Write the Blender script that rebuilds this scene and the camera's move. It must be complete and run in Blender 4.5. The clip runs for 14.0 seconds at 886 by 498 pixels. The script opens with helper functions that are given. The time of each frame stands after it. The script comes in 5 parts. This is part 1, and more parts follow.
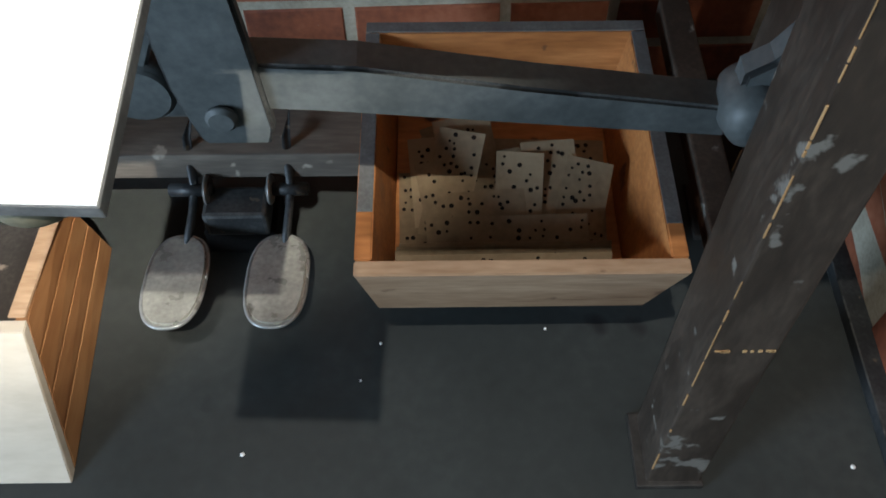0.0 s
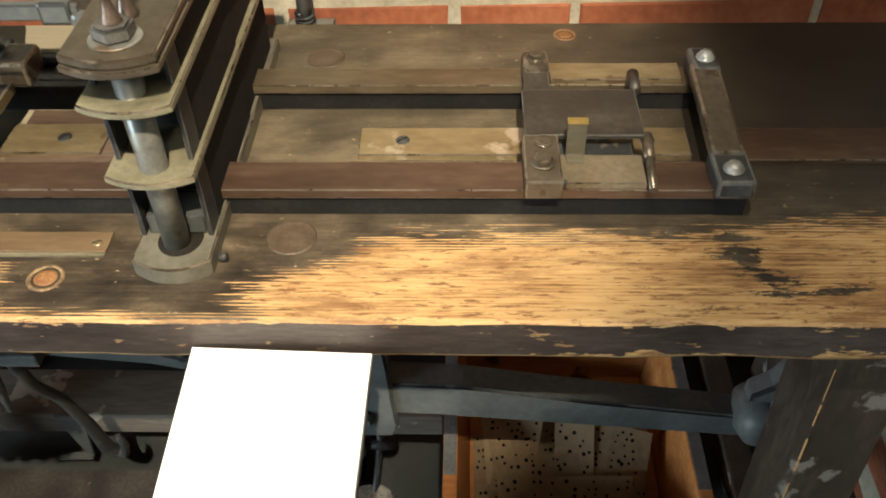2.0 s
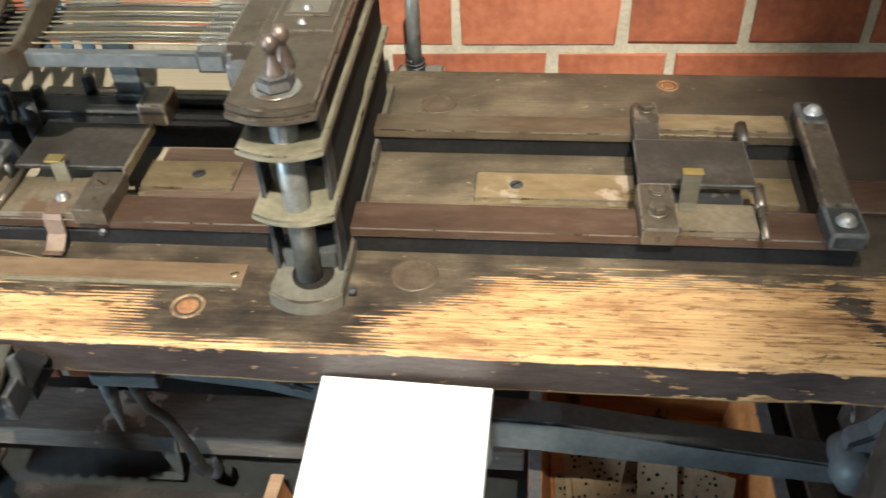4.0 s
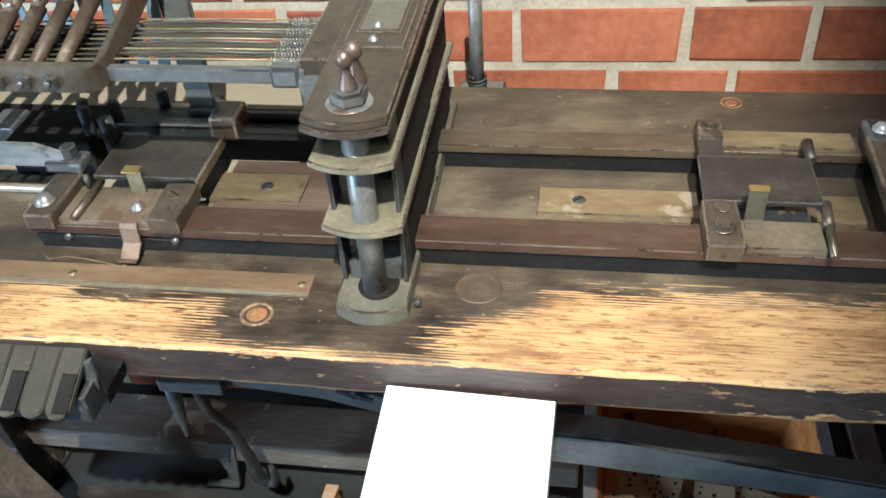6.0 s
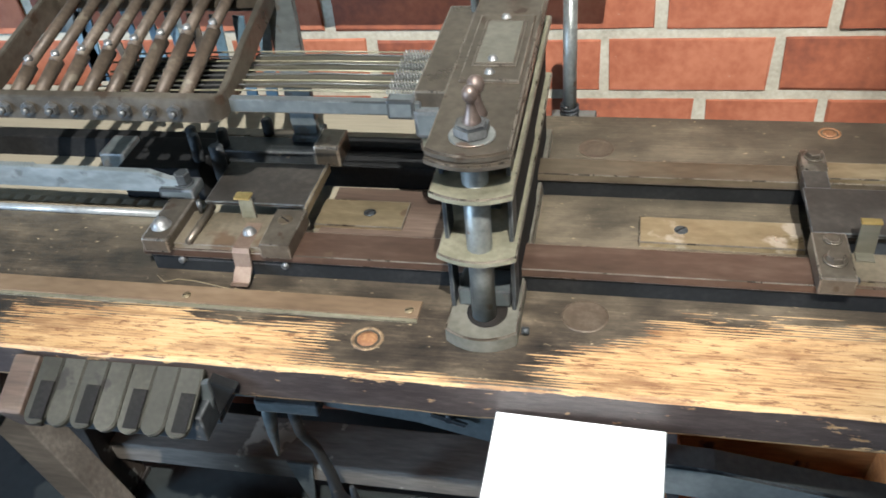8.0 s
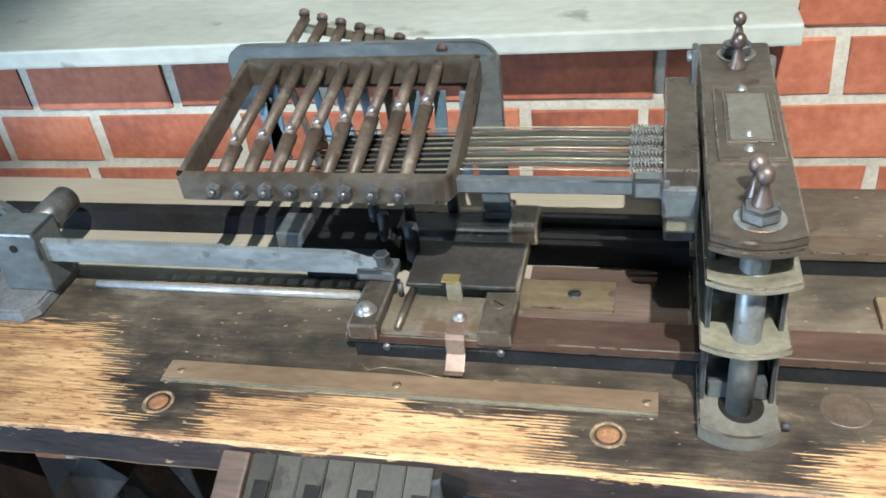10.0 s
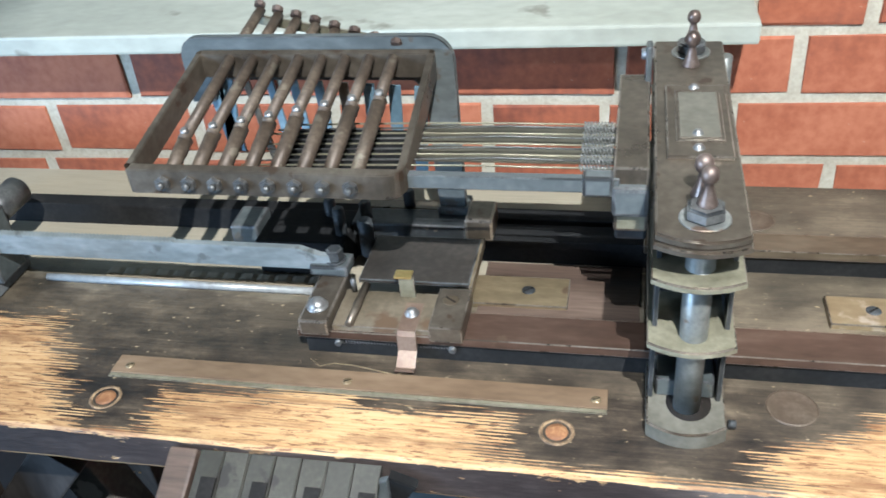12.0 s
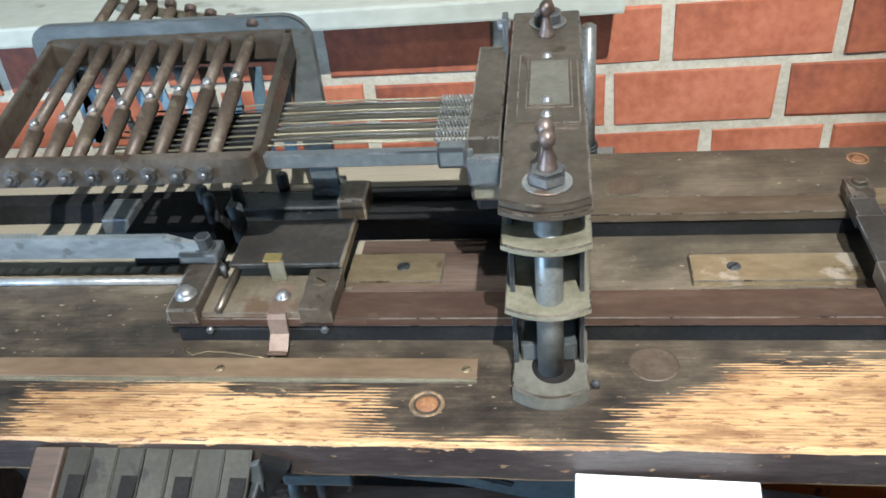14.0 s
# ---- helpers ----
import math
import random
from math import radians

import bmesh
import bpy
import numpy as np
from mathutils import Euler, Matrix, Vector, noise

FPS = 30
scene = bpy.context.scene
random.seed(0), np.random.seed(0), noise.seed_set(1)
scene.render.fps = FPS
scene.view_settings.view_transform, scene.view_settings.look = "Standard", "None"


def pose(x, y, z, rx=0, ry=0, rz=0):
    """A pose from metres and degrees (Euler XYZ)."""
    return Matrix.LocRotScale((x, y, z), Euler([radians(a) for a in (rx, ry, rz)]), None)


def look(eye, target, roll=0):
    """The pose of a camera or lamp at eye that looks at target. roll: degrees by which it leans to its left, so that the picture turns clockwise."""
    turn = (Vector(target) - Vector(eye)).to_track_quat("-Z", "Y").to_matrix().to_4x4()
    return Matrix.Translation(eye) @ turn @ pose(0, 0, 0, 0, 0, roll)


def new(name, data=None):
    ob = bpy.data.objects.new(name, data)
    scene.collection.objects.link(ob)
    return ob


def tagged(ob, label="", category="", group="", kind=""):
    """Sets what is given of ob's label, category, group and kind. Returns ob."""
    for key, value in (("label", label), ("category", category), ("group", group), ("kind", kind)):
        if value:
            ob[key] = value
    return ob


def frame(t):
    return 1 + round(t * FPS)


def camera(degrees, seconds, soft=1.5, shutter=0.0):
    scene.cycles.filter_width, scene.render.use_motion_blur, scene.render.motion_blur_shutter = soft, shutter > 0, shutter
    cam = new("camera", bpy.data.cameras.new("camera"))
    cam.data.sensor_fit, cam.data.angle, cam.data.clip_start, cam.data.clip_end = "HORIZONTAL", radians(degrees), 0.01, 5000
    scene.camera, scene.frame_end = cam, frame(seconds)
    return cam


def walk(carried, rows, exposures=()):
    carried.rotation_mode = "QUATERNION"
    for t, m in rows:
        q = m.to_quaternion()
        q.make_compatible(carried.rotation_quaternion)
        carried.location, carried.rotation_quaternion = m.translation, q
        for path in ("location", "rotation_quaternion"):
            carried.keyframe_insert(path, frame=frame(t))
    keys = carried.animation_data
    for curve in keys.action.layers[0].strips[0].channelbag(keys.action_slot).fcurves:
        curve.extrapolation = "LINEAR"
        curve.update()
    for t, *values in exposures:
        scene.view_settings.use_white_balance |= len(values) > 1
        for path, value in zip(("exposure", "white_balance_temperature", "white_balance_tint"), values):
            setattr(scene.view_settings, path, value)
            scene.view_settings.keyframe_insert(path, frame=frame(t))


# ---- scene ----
cam = camera(53.4, 14.0, soft=1.7, shutter=0.3)
PATH = [
    (0, (0.043, 0.043, 1.068), (0.056, 1.151, -0.598), 0.0),
    (0.5, (0.042, 0.04, 1.084), (0.053, 1.208, -0.54), 1.7),
    (0.7, (0.036, 0.04, 1.106), (0.036, 1.236, -0.496), 1.9),
    (1, (0.016, 0.031, 1.142), (0.01, 1.296, -0.407), 1.5),
    (1.3, (-0.001, 0.008, 1.211), (0.005, 1.338, -0.282), 1.4),
    (1.5, (0.004, -0.01, 1.25), (-0.038, 1.367, -0.2), -0.6),
    (2, (-0.017, -0.04, 1.335), (-0.071, 1.409, -0.044), -1.3),
    (2.5, (-0.017, -0.06, 1.354), (-0.085, 1.403, -0.008), -1.3),
    (3, (-0.02, -0.057, 1.348), (-0.1, 1.433, 0.017), -1.4),
    (3.5, (-0.031, -0.059, 1.35), (-0.124, 1.433, 0.022), -1.2),
    (4, (-0.072, -0.067, 1.365), (-0.247, 1.428, 0.048), -2.6),
    (4.2, (-0.091, -0.07, 1.366), (-0.306, 1.413, 0.041), -3.8),
    (6.3, (-0.085, -0.078, 1.37), (-0.37, 1.44, 0.1), -4.3),
    (6.5, (-0.085, -0.071, 1.363), (-0.364, 1.454, 0.1), -4.4),
    (7, (-0.088, -0.073, 1.367), (-0.355, 1.454, 0.103), -3.7),
    (7.5, (-0.121, -0.08, 1.375), (-0.49, 1.443, 0.132), -5.5),
    (8, (-0.138, -0.093, 1.388), (-0.529, 1.426, 0.148), -6.0),
    (8.5, (-0.233, -0.078, 1.402), (-0.57, 1.519, 0.247), -7.8),
    (9, (-0.296, -0.061, 1.389), (-0.694, 1.539, 0.257), -7.3),
    (9.2, (-0.306, -0.064, 1.394), (-0.733, 1.53, 0.264), -7.8),
    (11.3, (-0.336, -0.077, 1.395), (-0.82, 1.499, 0.263), -6.9),
    (11.5, (-0.333, -0.07, 1.391), (-0.808, 1.507, 0.256), -6.7),
    (12, (-0.308, -0.064, 1.393), (-0.714, 1.521, 0.243), -6.0),
    (12.5, (-0.29, -0.055, 1.393), (-0.655, 1.534, 0.235), -6.2),
    (13, (-0.28, -0.05, 1.39), (-0.628, 1.532, 0.217), -5.3),
    (13.5, (-0.252, -0.057, 1.383), (-0.527, 1.52, 0.184), -4.4),
    (14, (-0.246, -0.062, 1.379), (-0.506, 1.529, 0.195), -6.3),
]
EXPOSURES = [(0.0, 0.12, 6300, 10), (0.5, 0.2, 6300, 10), (1.0, 0.1, 6900, 10), (2.0, -0.22, 7600, 10), (3.0, -0.12, 7000, 10), (4.0, 0.08, 6500, 10), (7.0, -0.02, 5750, 10), (9.0, 0.04, 5650, 10), (11.5, 0.12, 5350, 10), (14.0, -0.03, 5450, 10)]
walk(cam, [(t, look(eye, target, roll)) for t, eye, target, roll in PATH], EXPOSURES)

# ---- light ----
world = bpy.data.worlds.new("world")
scene.world = world
world.use_nodes = True
wn = world.node_tree.nodes
sky = wn.new("ShaderNodeTexSky")
sky.sky_type, sky.sun_disc, sky.sun_elevation, sky.sun_rotation = "NISHITA", False, radians(35), radians(200)
world.node_tree.links.new(sky.outputs[0], wn["Background"].inputs[0])
wn["Background"].inputs[1].default_value = 0.06


def lamp(name, kind, energy, color, where, target, size, cone=60):
    data = bpy.data.lights.new(name, kind)
    data.energy, data.color = energy, color
    if kind == "SPOT":
        data.spot_size, data.spot_blend, data.shadow_soft_size = radians(cone), 0.5, size
    else:
        data.shape, data.size, data.size_y = "RECTANGLE", size, size
    ob = new(name, data)
    ob.matrix_world = look(where, target)
    return ob


lamp("spot_lamp_bench", "SPOT", 790, (1.0, 0.93, 0.80), (0.12, -0.98, 3.08), (-0.46, 0.84, 0.98), 0.016, 32)
lamp("spot_lamp_front", "SPOT", 200, (1.0, 0.95, 0.86), (-0.314, -0.54, 3.48), (-0.05, 0.30, 0.4), 0.02, 28)
lamp("spot_lamp_wall", "SPOT", 85, (1.0, 0.93, 0.80), (0.25, -1.9, 2.9), (0.16, 1.05, 1.0), 0.02, 25)
lamp("window_daylight", "AREA", 160, (0.62, 0.81, 1.0), (-3.15, -1.6, 1.2), (-0.6, 0.75, 0.45), 0.95)


# ---- materials ----
def material(name, colors, scale=30.0, stretch=(1, 1, 1), rough=(0.45, 0.7), metal=0.0, bump=0.15, fine=9.0, spots=None, per=0.0):
    """A surface with a broad and a fine variation of colour, gloss and relief. colors: dark, middle, light."""
    m = bpy.data.materials.new(name)
    m.use_nodes = True
    t = m.node_tree
    n, l = t.nodes, t.links
    b = n["Principled BSDF"]
    tc, mp = n.new("ShaderNodeTexCoord"), n.new("ShaderNodeMapping")
    mp.inputs["Scale"].default_value = stretch
    l.new(tc.outputs["Object"], mp.inputs["Vector"])
    big, small = n.new("ShaderNodeTexNoise"), n.new("ShaderNodeTexNoise")
    big.inputs["Scale"].default_value, big.inputs["Detail"].default_value, big.inputs["Roughness"].default_value = scale, 5, 0.6
    small.inputs["Scale"].default_value, small.inputs["Detail"].default_value = scale * fine, 3
    l.new(mp.outputs[0], big.inputs["Vector"]), l.new(mp.outputs[0], small.inputs["Vector"])
    mix = n.new("ShaderNodeMath")
    mix.operation = "MULTIPLY_ADD"
    mix.inputs[1].default_value = 0.35
    l.new(small.outputs[0], mix.inputs[0])
    sub = n.new("ShaderNodeMath")
    sub.operation = "MULTIPLY"
    sub.inputs[1].default_value = 0.65
    l.new(big.outputs[0], sub.inputs[0]), l.new(sub.outputs[0], mix.inputs[2])
    value = mix.outputs[0]
    if per:
        info, add = n.new("ShaderNodeObjectInfo"), n.new("ShaderNodeMath")
        add.operation = "MULTIPLY_ADD"
        add.inputs[1].default_value = per
        shift = n.new("ShaderNodeMath")
        shift.operation = "SUBTRACT"
        shift.inputs[1].default_value = 0.5
        l.new(info.outputs["Random"], shift.inputs[0])
        l.new(shift.outputs[0], add.inputs[0]), l.new(value, add.inputs[2])
        value = add.outputs[0]
    ramp = n.new("ShaderNodeValToRGB")
    e = ramp.color_ramp.elements
    e[0].position, e[1].position = 0.3, 0.7
    e[0].color, e[1].color = (*colors[0], 1), (*colors[2], 1)
    e.new(0.5).color = (*colors[1], 1)
    l.new(value, ramp.inputs[0])
    color = ramp.outputs[0]
    if spots:
        tint, amount, size = spots
        vor, cut, over = n.new("ShaderNodeTexNoise"), n.new("ShaderNodeMapRange"), n.new("ShaderNodeMix")
        vor.inputs["Scale"].default_value, vor.inputs["Detail"].default_value = size, 4
        l.new(tc.outputs["Object"], vor.inputs["Vector"])
        cut.inputs["From Min"].default_value, cut.inputs["From Max"].default_value = 0.68 - amount, 0.72 - amount
        l.new(vor.outputs[0], cut.inputs["Value"])
        over.data_type = "RGBA"
        l.new(cut.outputs[0], over.inputs[0]), l.new(color, over.inputs[6])
        over.inputs[7].default_value = (*tint, 1)
        color = over.outputs[2]
    l.new(color, b.inputs["Base Color"])
    rr = n.new("ShaderNodeMapRange")
    rr.inputs["From Min"].default_value, rr.inputs["From Max"].default_value = 0.3, 0.7
    rr.inputs["To Min"].default_value, rr.inputs["To Max"].default_value = rough
    l.new(big.outputs[0], rr.inputs["Value"]), l.new(rr.outputs[0], b.inputs["Roughness"])
    b.inputs["Metallic"].default_value = metal
    if bump:
        bp = n.new("ShaderNodeBump")
        bp.inputs["Strength"].default_value, bp.inputs["Distance"].default_value = bump, 0.002
        l.new(mix.outputs[0], bp.inputs["Height"]), l.new(bp.outputs[0], b.inputs["Normal"])
    return m


IRON = material("dark_iron", ((0.015, 0.017, 0.019), (0.035, 0.038, 0.04), (0.075, 0.078, 0.078)), 22, rough=(0.4, 0.65), metal=0.35, spots=((0.12, 0.10, 0.075), 0.02, 60))
# near-black iron; on rail webs and head core the colour holds shade
BLACKIRON = material("near_black_iron", ((0.006, 0.006, 0.006), (0.011, 0.011, 0.011), (0.022, 0.021, 0.02)), 20, rough=(0.7, 0.9), metal=0.0, bump=0.1)
PLATE = material("bare_base_steel", ((0.10, 0.092, 0.07), (0.165, 0.155, 0.122), (0.24, 0.225, 0.18)), 16, rough=(0.34, 0.55), metal=0.5, bump=0.04, spots=((0.11, 0.085, 0.055), 0.03, 26))
BROWN = material("browned_steel", ((0.058, 0.046, 0.034), (0.105, 0.086, 0.064), (0.168, 0.142, 0.108)), 14, rough=(0.25, 0.5), metal=0.6, bump=0.08, spots=((0.075, 0.05, 0.033), 0.04, 30))
RAIL = material("rail_steel", ((0.05, 0.03, 0.021), (0.10, 0.06, 0.042), (0.165, 0.11, 0.078)), 14, stretch=(0.35, 1, 1), rough=(0.24, 0.48), metal=0.55, bump=0.06, spots=((0.18, 0.13, 0.08), 0.012, 14))
OLIVE = material("olive_metal", ((0.125, 0.114, 0.074), (0.21, 0.194, 0.132), (0.31, 0.288, 0.205)), 20, rough=(0.35, 0.58), metal=0.4, bump=0.05)
BRASS = material("dull_brass", ((0.13, 0.096, 0.054), (0.215, 0.165, 0.095), (0.33, 0.262, 0.16)), 18, stretch=(0.4, 1, 1), rough=(0.28, 0.52), metal=0.55, bump=0.04, spots=((0.13, 0.085, 0.05), 0.04, 24))
TABBRASS = material("bright_brass", ((0.5, 0.36, 0.12), (0.62, 0.46, 0.17), (0.75, 0.58, 0.25)), 30, rough=(0.25, 0.4), metal=0.9, bump=0.02)
COPPER = material("copper_strip", ((0.133, 0.0875, 0.063), (0.196, 0.136, 0.101), (0.252, 0.189, 0.143)), 30, rough=(0.38, 0.55), metal=0.5, bump=0.03)
COPPERDARK = material("tarnished_strip", ((0.10, 0.066, 0.039), (0.175, 0.118, 0.070), (0.25, 0.178, 0.112)), 14, stretch=(0.3, 1, 1), rough=(0.4, 0.6), metal=0.3, bump=0.05)
STEEL = material("worn_steel", ((0.13, 0.125, 0.118), (0.22, 0.215, 0.205), (0.34, 0.335, 0.32)), 25, rough=(0.34, 0.55), metal=0.65, bump=0.05, spots=((0.09, 0.07, 0.055), 0.04, 50))
CHROME = material("polished_steel", ((0.204, 0.212, 0.208), (0.306, 0.315, 0.31), (0.442, 0.451, 0.442)), 18, rough=(0.25, 0.45), metal=0.35, bump=0.08, spots=((0.2, 0.2, 0.185), 0.05, 26))
BLADE = material("blue_painted_blade", ((0.06, 0.10, 0.13), (0.11, 0.17, 0.21), (0.22, 0.29, 0.33)), 16, rough=(0.4, 0.6), metal=0.2, bump=0.08, spots=((0.3, 0.3, 0.29), 0.01, 30))
TREAD = material("worn_grey_tread", ((0.20, 0.205, 0.18), (0.36, 0.365, 0.33), (0.55, 0.555, 0.51)), 18, rough=(0.22, 0.45), metal=0.3, bump=0.12, spots=((0.16, 0.155, 0.135), 0.05, 16))
BLUED = material("blued_steel", ((0.062, 0.07, 0.069), (0.102, 0.114, 0.112), (0.17, 0.184, 0.18)), 14, stretch=(0.5, 1, 1), rough=(0.32, 0.55), metal=0.4, bump=0.06, spots=((0.10, 0.09, 0.075), 0.04, 40))
CAST = material("painted_casting", ((0.048, 0.054, 0.054), (0.078, 0.087, 0.087), (0.12, 0.13, 0.128)), 14, rough=(0.45, 0.68), metal=0.1, bump=0.25)
ROD = material("brown_lever_rod", ((0.04, 0.029, 0.020), (0.085, 0.062, 0.043), (0.16, 0.125, 0.088)), 26, rough=(0.45, 0.7), metal=0.3, bump=0.12, spots=((0.15, 0.125, 0.09), 0.05, 45))
REDPLANK = material("red_brown_plank", ((0.034, 0.021, 0.015), (0.075, 0.049, 0.034), (0.135, 0.095, 0.068)), 16, stretch=(0.2, 2.2, 1), rough=(0.5, 0.75), bump=0.3)
NUT = material("dark_nut_steel", ((0.05, 0.05, 0.049), (0.095, 0.094, 0.09), (0.17, 0.168, 0.16)), 40, rough=(0.35, 0.55), metal=0.5, bump=0.05)
POST = material("grey_post_steel", ((0.105, 0.108, 0.10), (0.185, 0.188, 0.172), (0.28, 0.282, 0.26)), 24, rough=(0.32, 0.52), metal=0.5, bump=0.05, spots=((0.12, 0.085, 0.06), 0.03, 40))
RUSTY = material("rust_stained_plate", ((0.09, 0.075, 0.05), (0.15, 0.122, 0.083), (0.215, 0.18, 0.128)), 20, rough=(0.4, 0.62), metal=0.35, bump=0.08, spots=((0.12, 0.078, 0.046), 0.09, 14))
CHIPPED = material("chipped_plug_rim", ((0.03, 0.022, 0.015), (0.16, 0.105, 0.055), (0.42, 0.3, 0.17)), 120, rough=(0.6, 0.8), bump=0.4)
LEGPAINT = material("scuffed_black_paint", ((0.018, 0.013, 0.010), (0.036, 0.026, 0.019), (0.075, 0.056, 0.041)), 18, stretch=(1, 1, 0.3), rough=(0.4, 0.7), bump=0.3, spots=((0.17, 0.16, 0.14), 0.055, 24))
BLOTCH = material("tarnished_dark_disc", ((0.045, 0.031, 0.02), (0.08, 0.058, 0.039), (0.13, 0.10, 0.07)), 30, rough=(0.35, 0.6), metal=0.2, bump=0.1)
BLACKWOOD = material("black_painted_wood", ((0.012, 0.010, 0.009), (0.026, 0.022, 0.019), (0.06, 0.052, 0.045)), 18, stretch=(1, 1, 0.3), rough=(0.4, 0.7), bump=0.3, spots=((0.24, 0.2, 0.16), 0.005, 22))
BARE = material("bare_wood_edge", ((0.28, 0.15, 0.06), (0.42, 0.25, 0.11), (0.55, 0.36, 0.18)), 30, stretch=(1, 1, 0.2), rough=(0.55, 0.8), bump=0.3)
GREYWOOD = material("weathered_wood", ((0.06, 0.05, 0.041), (0.115, 0.098, 0.08), (0.20, 0.175, 0.145)), 15, stretch=(0.18, 1, 1), rough=(0.6, 0.85), bump=0.4, spots=((0.36, 0.32, 0.26), 0.045, 16))
PALEWOOD = material("pale_dusty_wood", ((0.15, 0.125, 0.085), (0.23, 0.195, 0.14), (0.31, 0.27, 0.2)), 20, stretch=(0.15, 1, 1), rough=(0.55, 0.8), bump=0.3)
BOXWOOD = material("box_wood", ((0.218, 0.0754, 0.0208), (0.39, 0.149, 0.0416), (0.562, 0.24, 0.0749)), 16, stretch=(0.2, 1, 1.4), rough=(0.5, 0.75), bump=0.25, spots=((0.10, 0.045, 0.02), 0.03, 14))
BOXPALE = material("box_wood_sanded", ((0.2125, 0.1187, 0.0625), (0.3625, 0.2313, 0.1375), (0.525, 0.3625, 0.2313)), 16, stretch=(0.2, 1, 1.4), rough=(0.55, 0.8), bump=0.2, spots=((0.14, 0.075, 0.04), 0.04, 14))
GREYRIM = material("grey_painted_rim", ((0.06, 0.062, 0.062), (0.10, 0.104, 0.104), (0.16, 0.165, 0.165)), 30, rough=(0.6, 0.8), bump=0.2)
CARD = material("punched_card_stock", ((0.165, 0.118, 0.068), (0.235, 0.172, 0.102), (0.30, 0.228, 0.14)), 12, rough=(0.75, 0.9), bump=0.03, per=0.35)
HOLE = material("card_hole", ((0.008, 0.006, 0.005), (0.012, 0.01, 0.008), (0.02, 0.015, 0.012)), 40, rough=(0.8, 0.9), bump=0)
KEYTOP = material("aged_key_top", ((0.018, 0.0166, 0.011), (0.031, 0.0285, 0.0197), (0.054, 0.049, 0.036)), 24, rough=(0.45, 0.7), bump=0.08, per=0.2, spots=((0.014, 0.012, 0.008), 0.05, 30))
KEYDARK = material("dark_key_inlay", ((0.006, 0.0055, 0.005), (0.01, 0.009, 0.008), (0.02, 0.018, 0.016)), 30, rough=(0.6, 0.8), bump=0.05)
PANEL = material("white_label_panel", ((0.80, 0.80, 0.78), (0.84, 0.84, 0.83), (0.87, 0.87, 0.86)), 6, rough=(0.4, 0.5), bump=0)
FLOORMAT = material("dark_floor_paint", ((0.017, 0.021, 0.0205), (0.027, 0.032, 0.031), (0.043, 0.049, 0.046)), 3.5, rough=(0.5, 0.75), bump=0.06, fine=14, spots=((0.009, 0.010, 0.011), 0.03, 5))
SILLMAT = material("painted_sill", ((0.25, 0.262, 0.222), (0.32, 0.335, 0.285), (0.40, 0.415, 0.36)), 7, stretch=(0.6, 1, 1), rough=(0.5, 0.75), bump=0.15, spots=((0.19, 0.19, 0.155), 0.04, 9))
BRICK = material("red_brick", ((0.16, 0.046, 0.024), (0.285, 0.086, 0.039), (0.39, 0.14, 0.072)), 13, rough=(0.7, 0.92), bump=0.4, fine=6, spots=((0.44, 0.36, 0.27), -0.02, 42), per=0.2)
MORTAR = material("lime_mortar", ((0.26, 0.235, 0.175), (0.39, 0.355, 0.275), (0.50, 0.465, 0.375)), 22, rough=(0.8, 0.95), bump=0.9)
PLASTER = material("plain_wall_paint", ((0.12, 0.115, 0.11), (0.15, 0.145, 0.14), (0.18, 0.175, 0.17)), 3, rough=(0.7, 0.9), bump=0.1)
CRATE = material("varnished_boards", ((0.19, 0.075, 0.028), (0.28, 0.13, 0.05), (0.38, 0.20, 0.085)), 12, stretch=(1, 0.15, 1), rough=(0.35, 0.6), bump=0.1, per=0.2)
CRATEND = material("pale_board_end", ((0.4, 0.34, 0.26), (0.5, 0.44, 0.35), (0.58, 0.52, 0.43)), 9, stretch=(0.3, 1, 1), rough=(0.5, 0.75), bump=0.12)
RUST = material("rusty_plug", ((0.10, 0.042, 0.016), (0.20, 0.09, 0.035), (0.33, 0.18, 0.08)), 60, rough=(0.6, 0.8), bump=0.3)

# low specular keeps the shade painted into BLACKIRON black, likewise holes and inlays
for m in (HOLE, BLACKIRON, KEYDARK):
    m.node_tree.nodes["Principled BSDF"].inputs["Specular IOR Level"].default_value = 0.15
# cover plate steel, darkened: the shadow lying on it is put into the colour
DARKPLATE = material("dark_cover_plate", ((0.022, 0.019, 0.016), (0.042, 0.036, 0.030), (0.08, 0.069, 0.057)), 16, rough=(0.38, 0.6), metal=0.4, bump=0.08, spots=((0.10, 0.06, 0.035), 0.02, 16))
OLDRAIL = material("yellowed_rail_steel", ((0.07, 0.052, 0.033), (0.125, 0.096, 0.063), (0.19, 0.152, 0.105)), 14, stretch=(0.35, 1, 1), rough=(0.26, 0.5), metal=0.6, bump=0.06, spots=((0.06, 0.04, 0.026), 0.03, 18))
WORNBRASS = material("rubbed_brass", ((0.17, 0.125, 0.065), (0.29, 0.225, 0.13), (0.42, 0.345, 0.22)), 12, stretch=(0.5, 1, 1), rough=(0.25, 0.45), metal=0.55, bump=0.04, spots=((0.45, 0.38, 0.29), 0.05, 22))
# blued steel made lighter: reflected daylight on the rack put into its colour
RACKSTEEL = material("daylit_rack_steel", ((0.11, 0.128, 0.13), (0.185, 0.21, 0.212), (0.29, 0.315, 0.315)), 16, stretch=(0.4, 1, 1), rough=(0.3, 0.5), metal=0.4, bump=0.08, spots=((0.12, 0.13, 0.13), 0.05, 24))
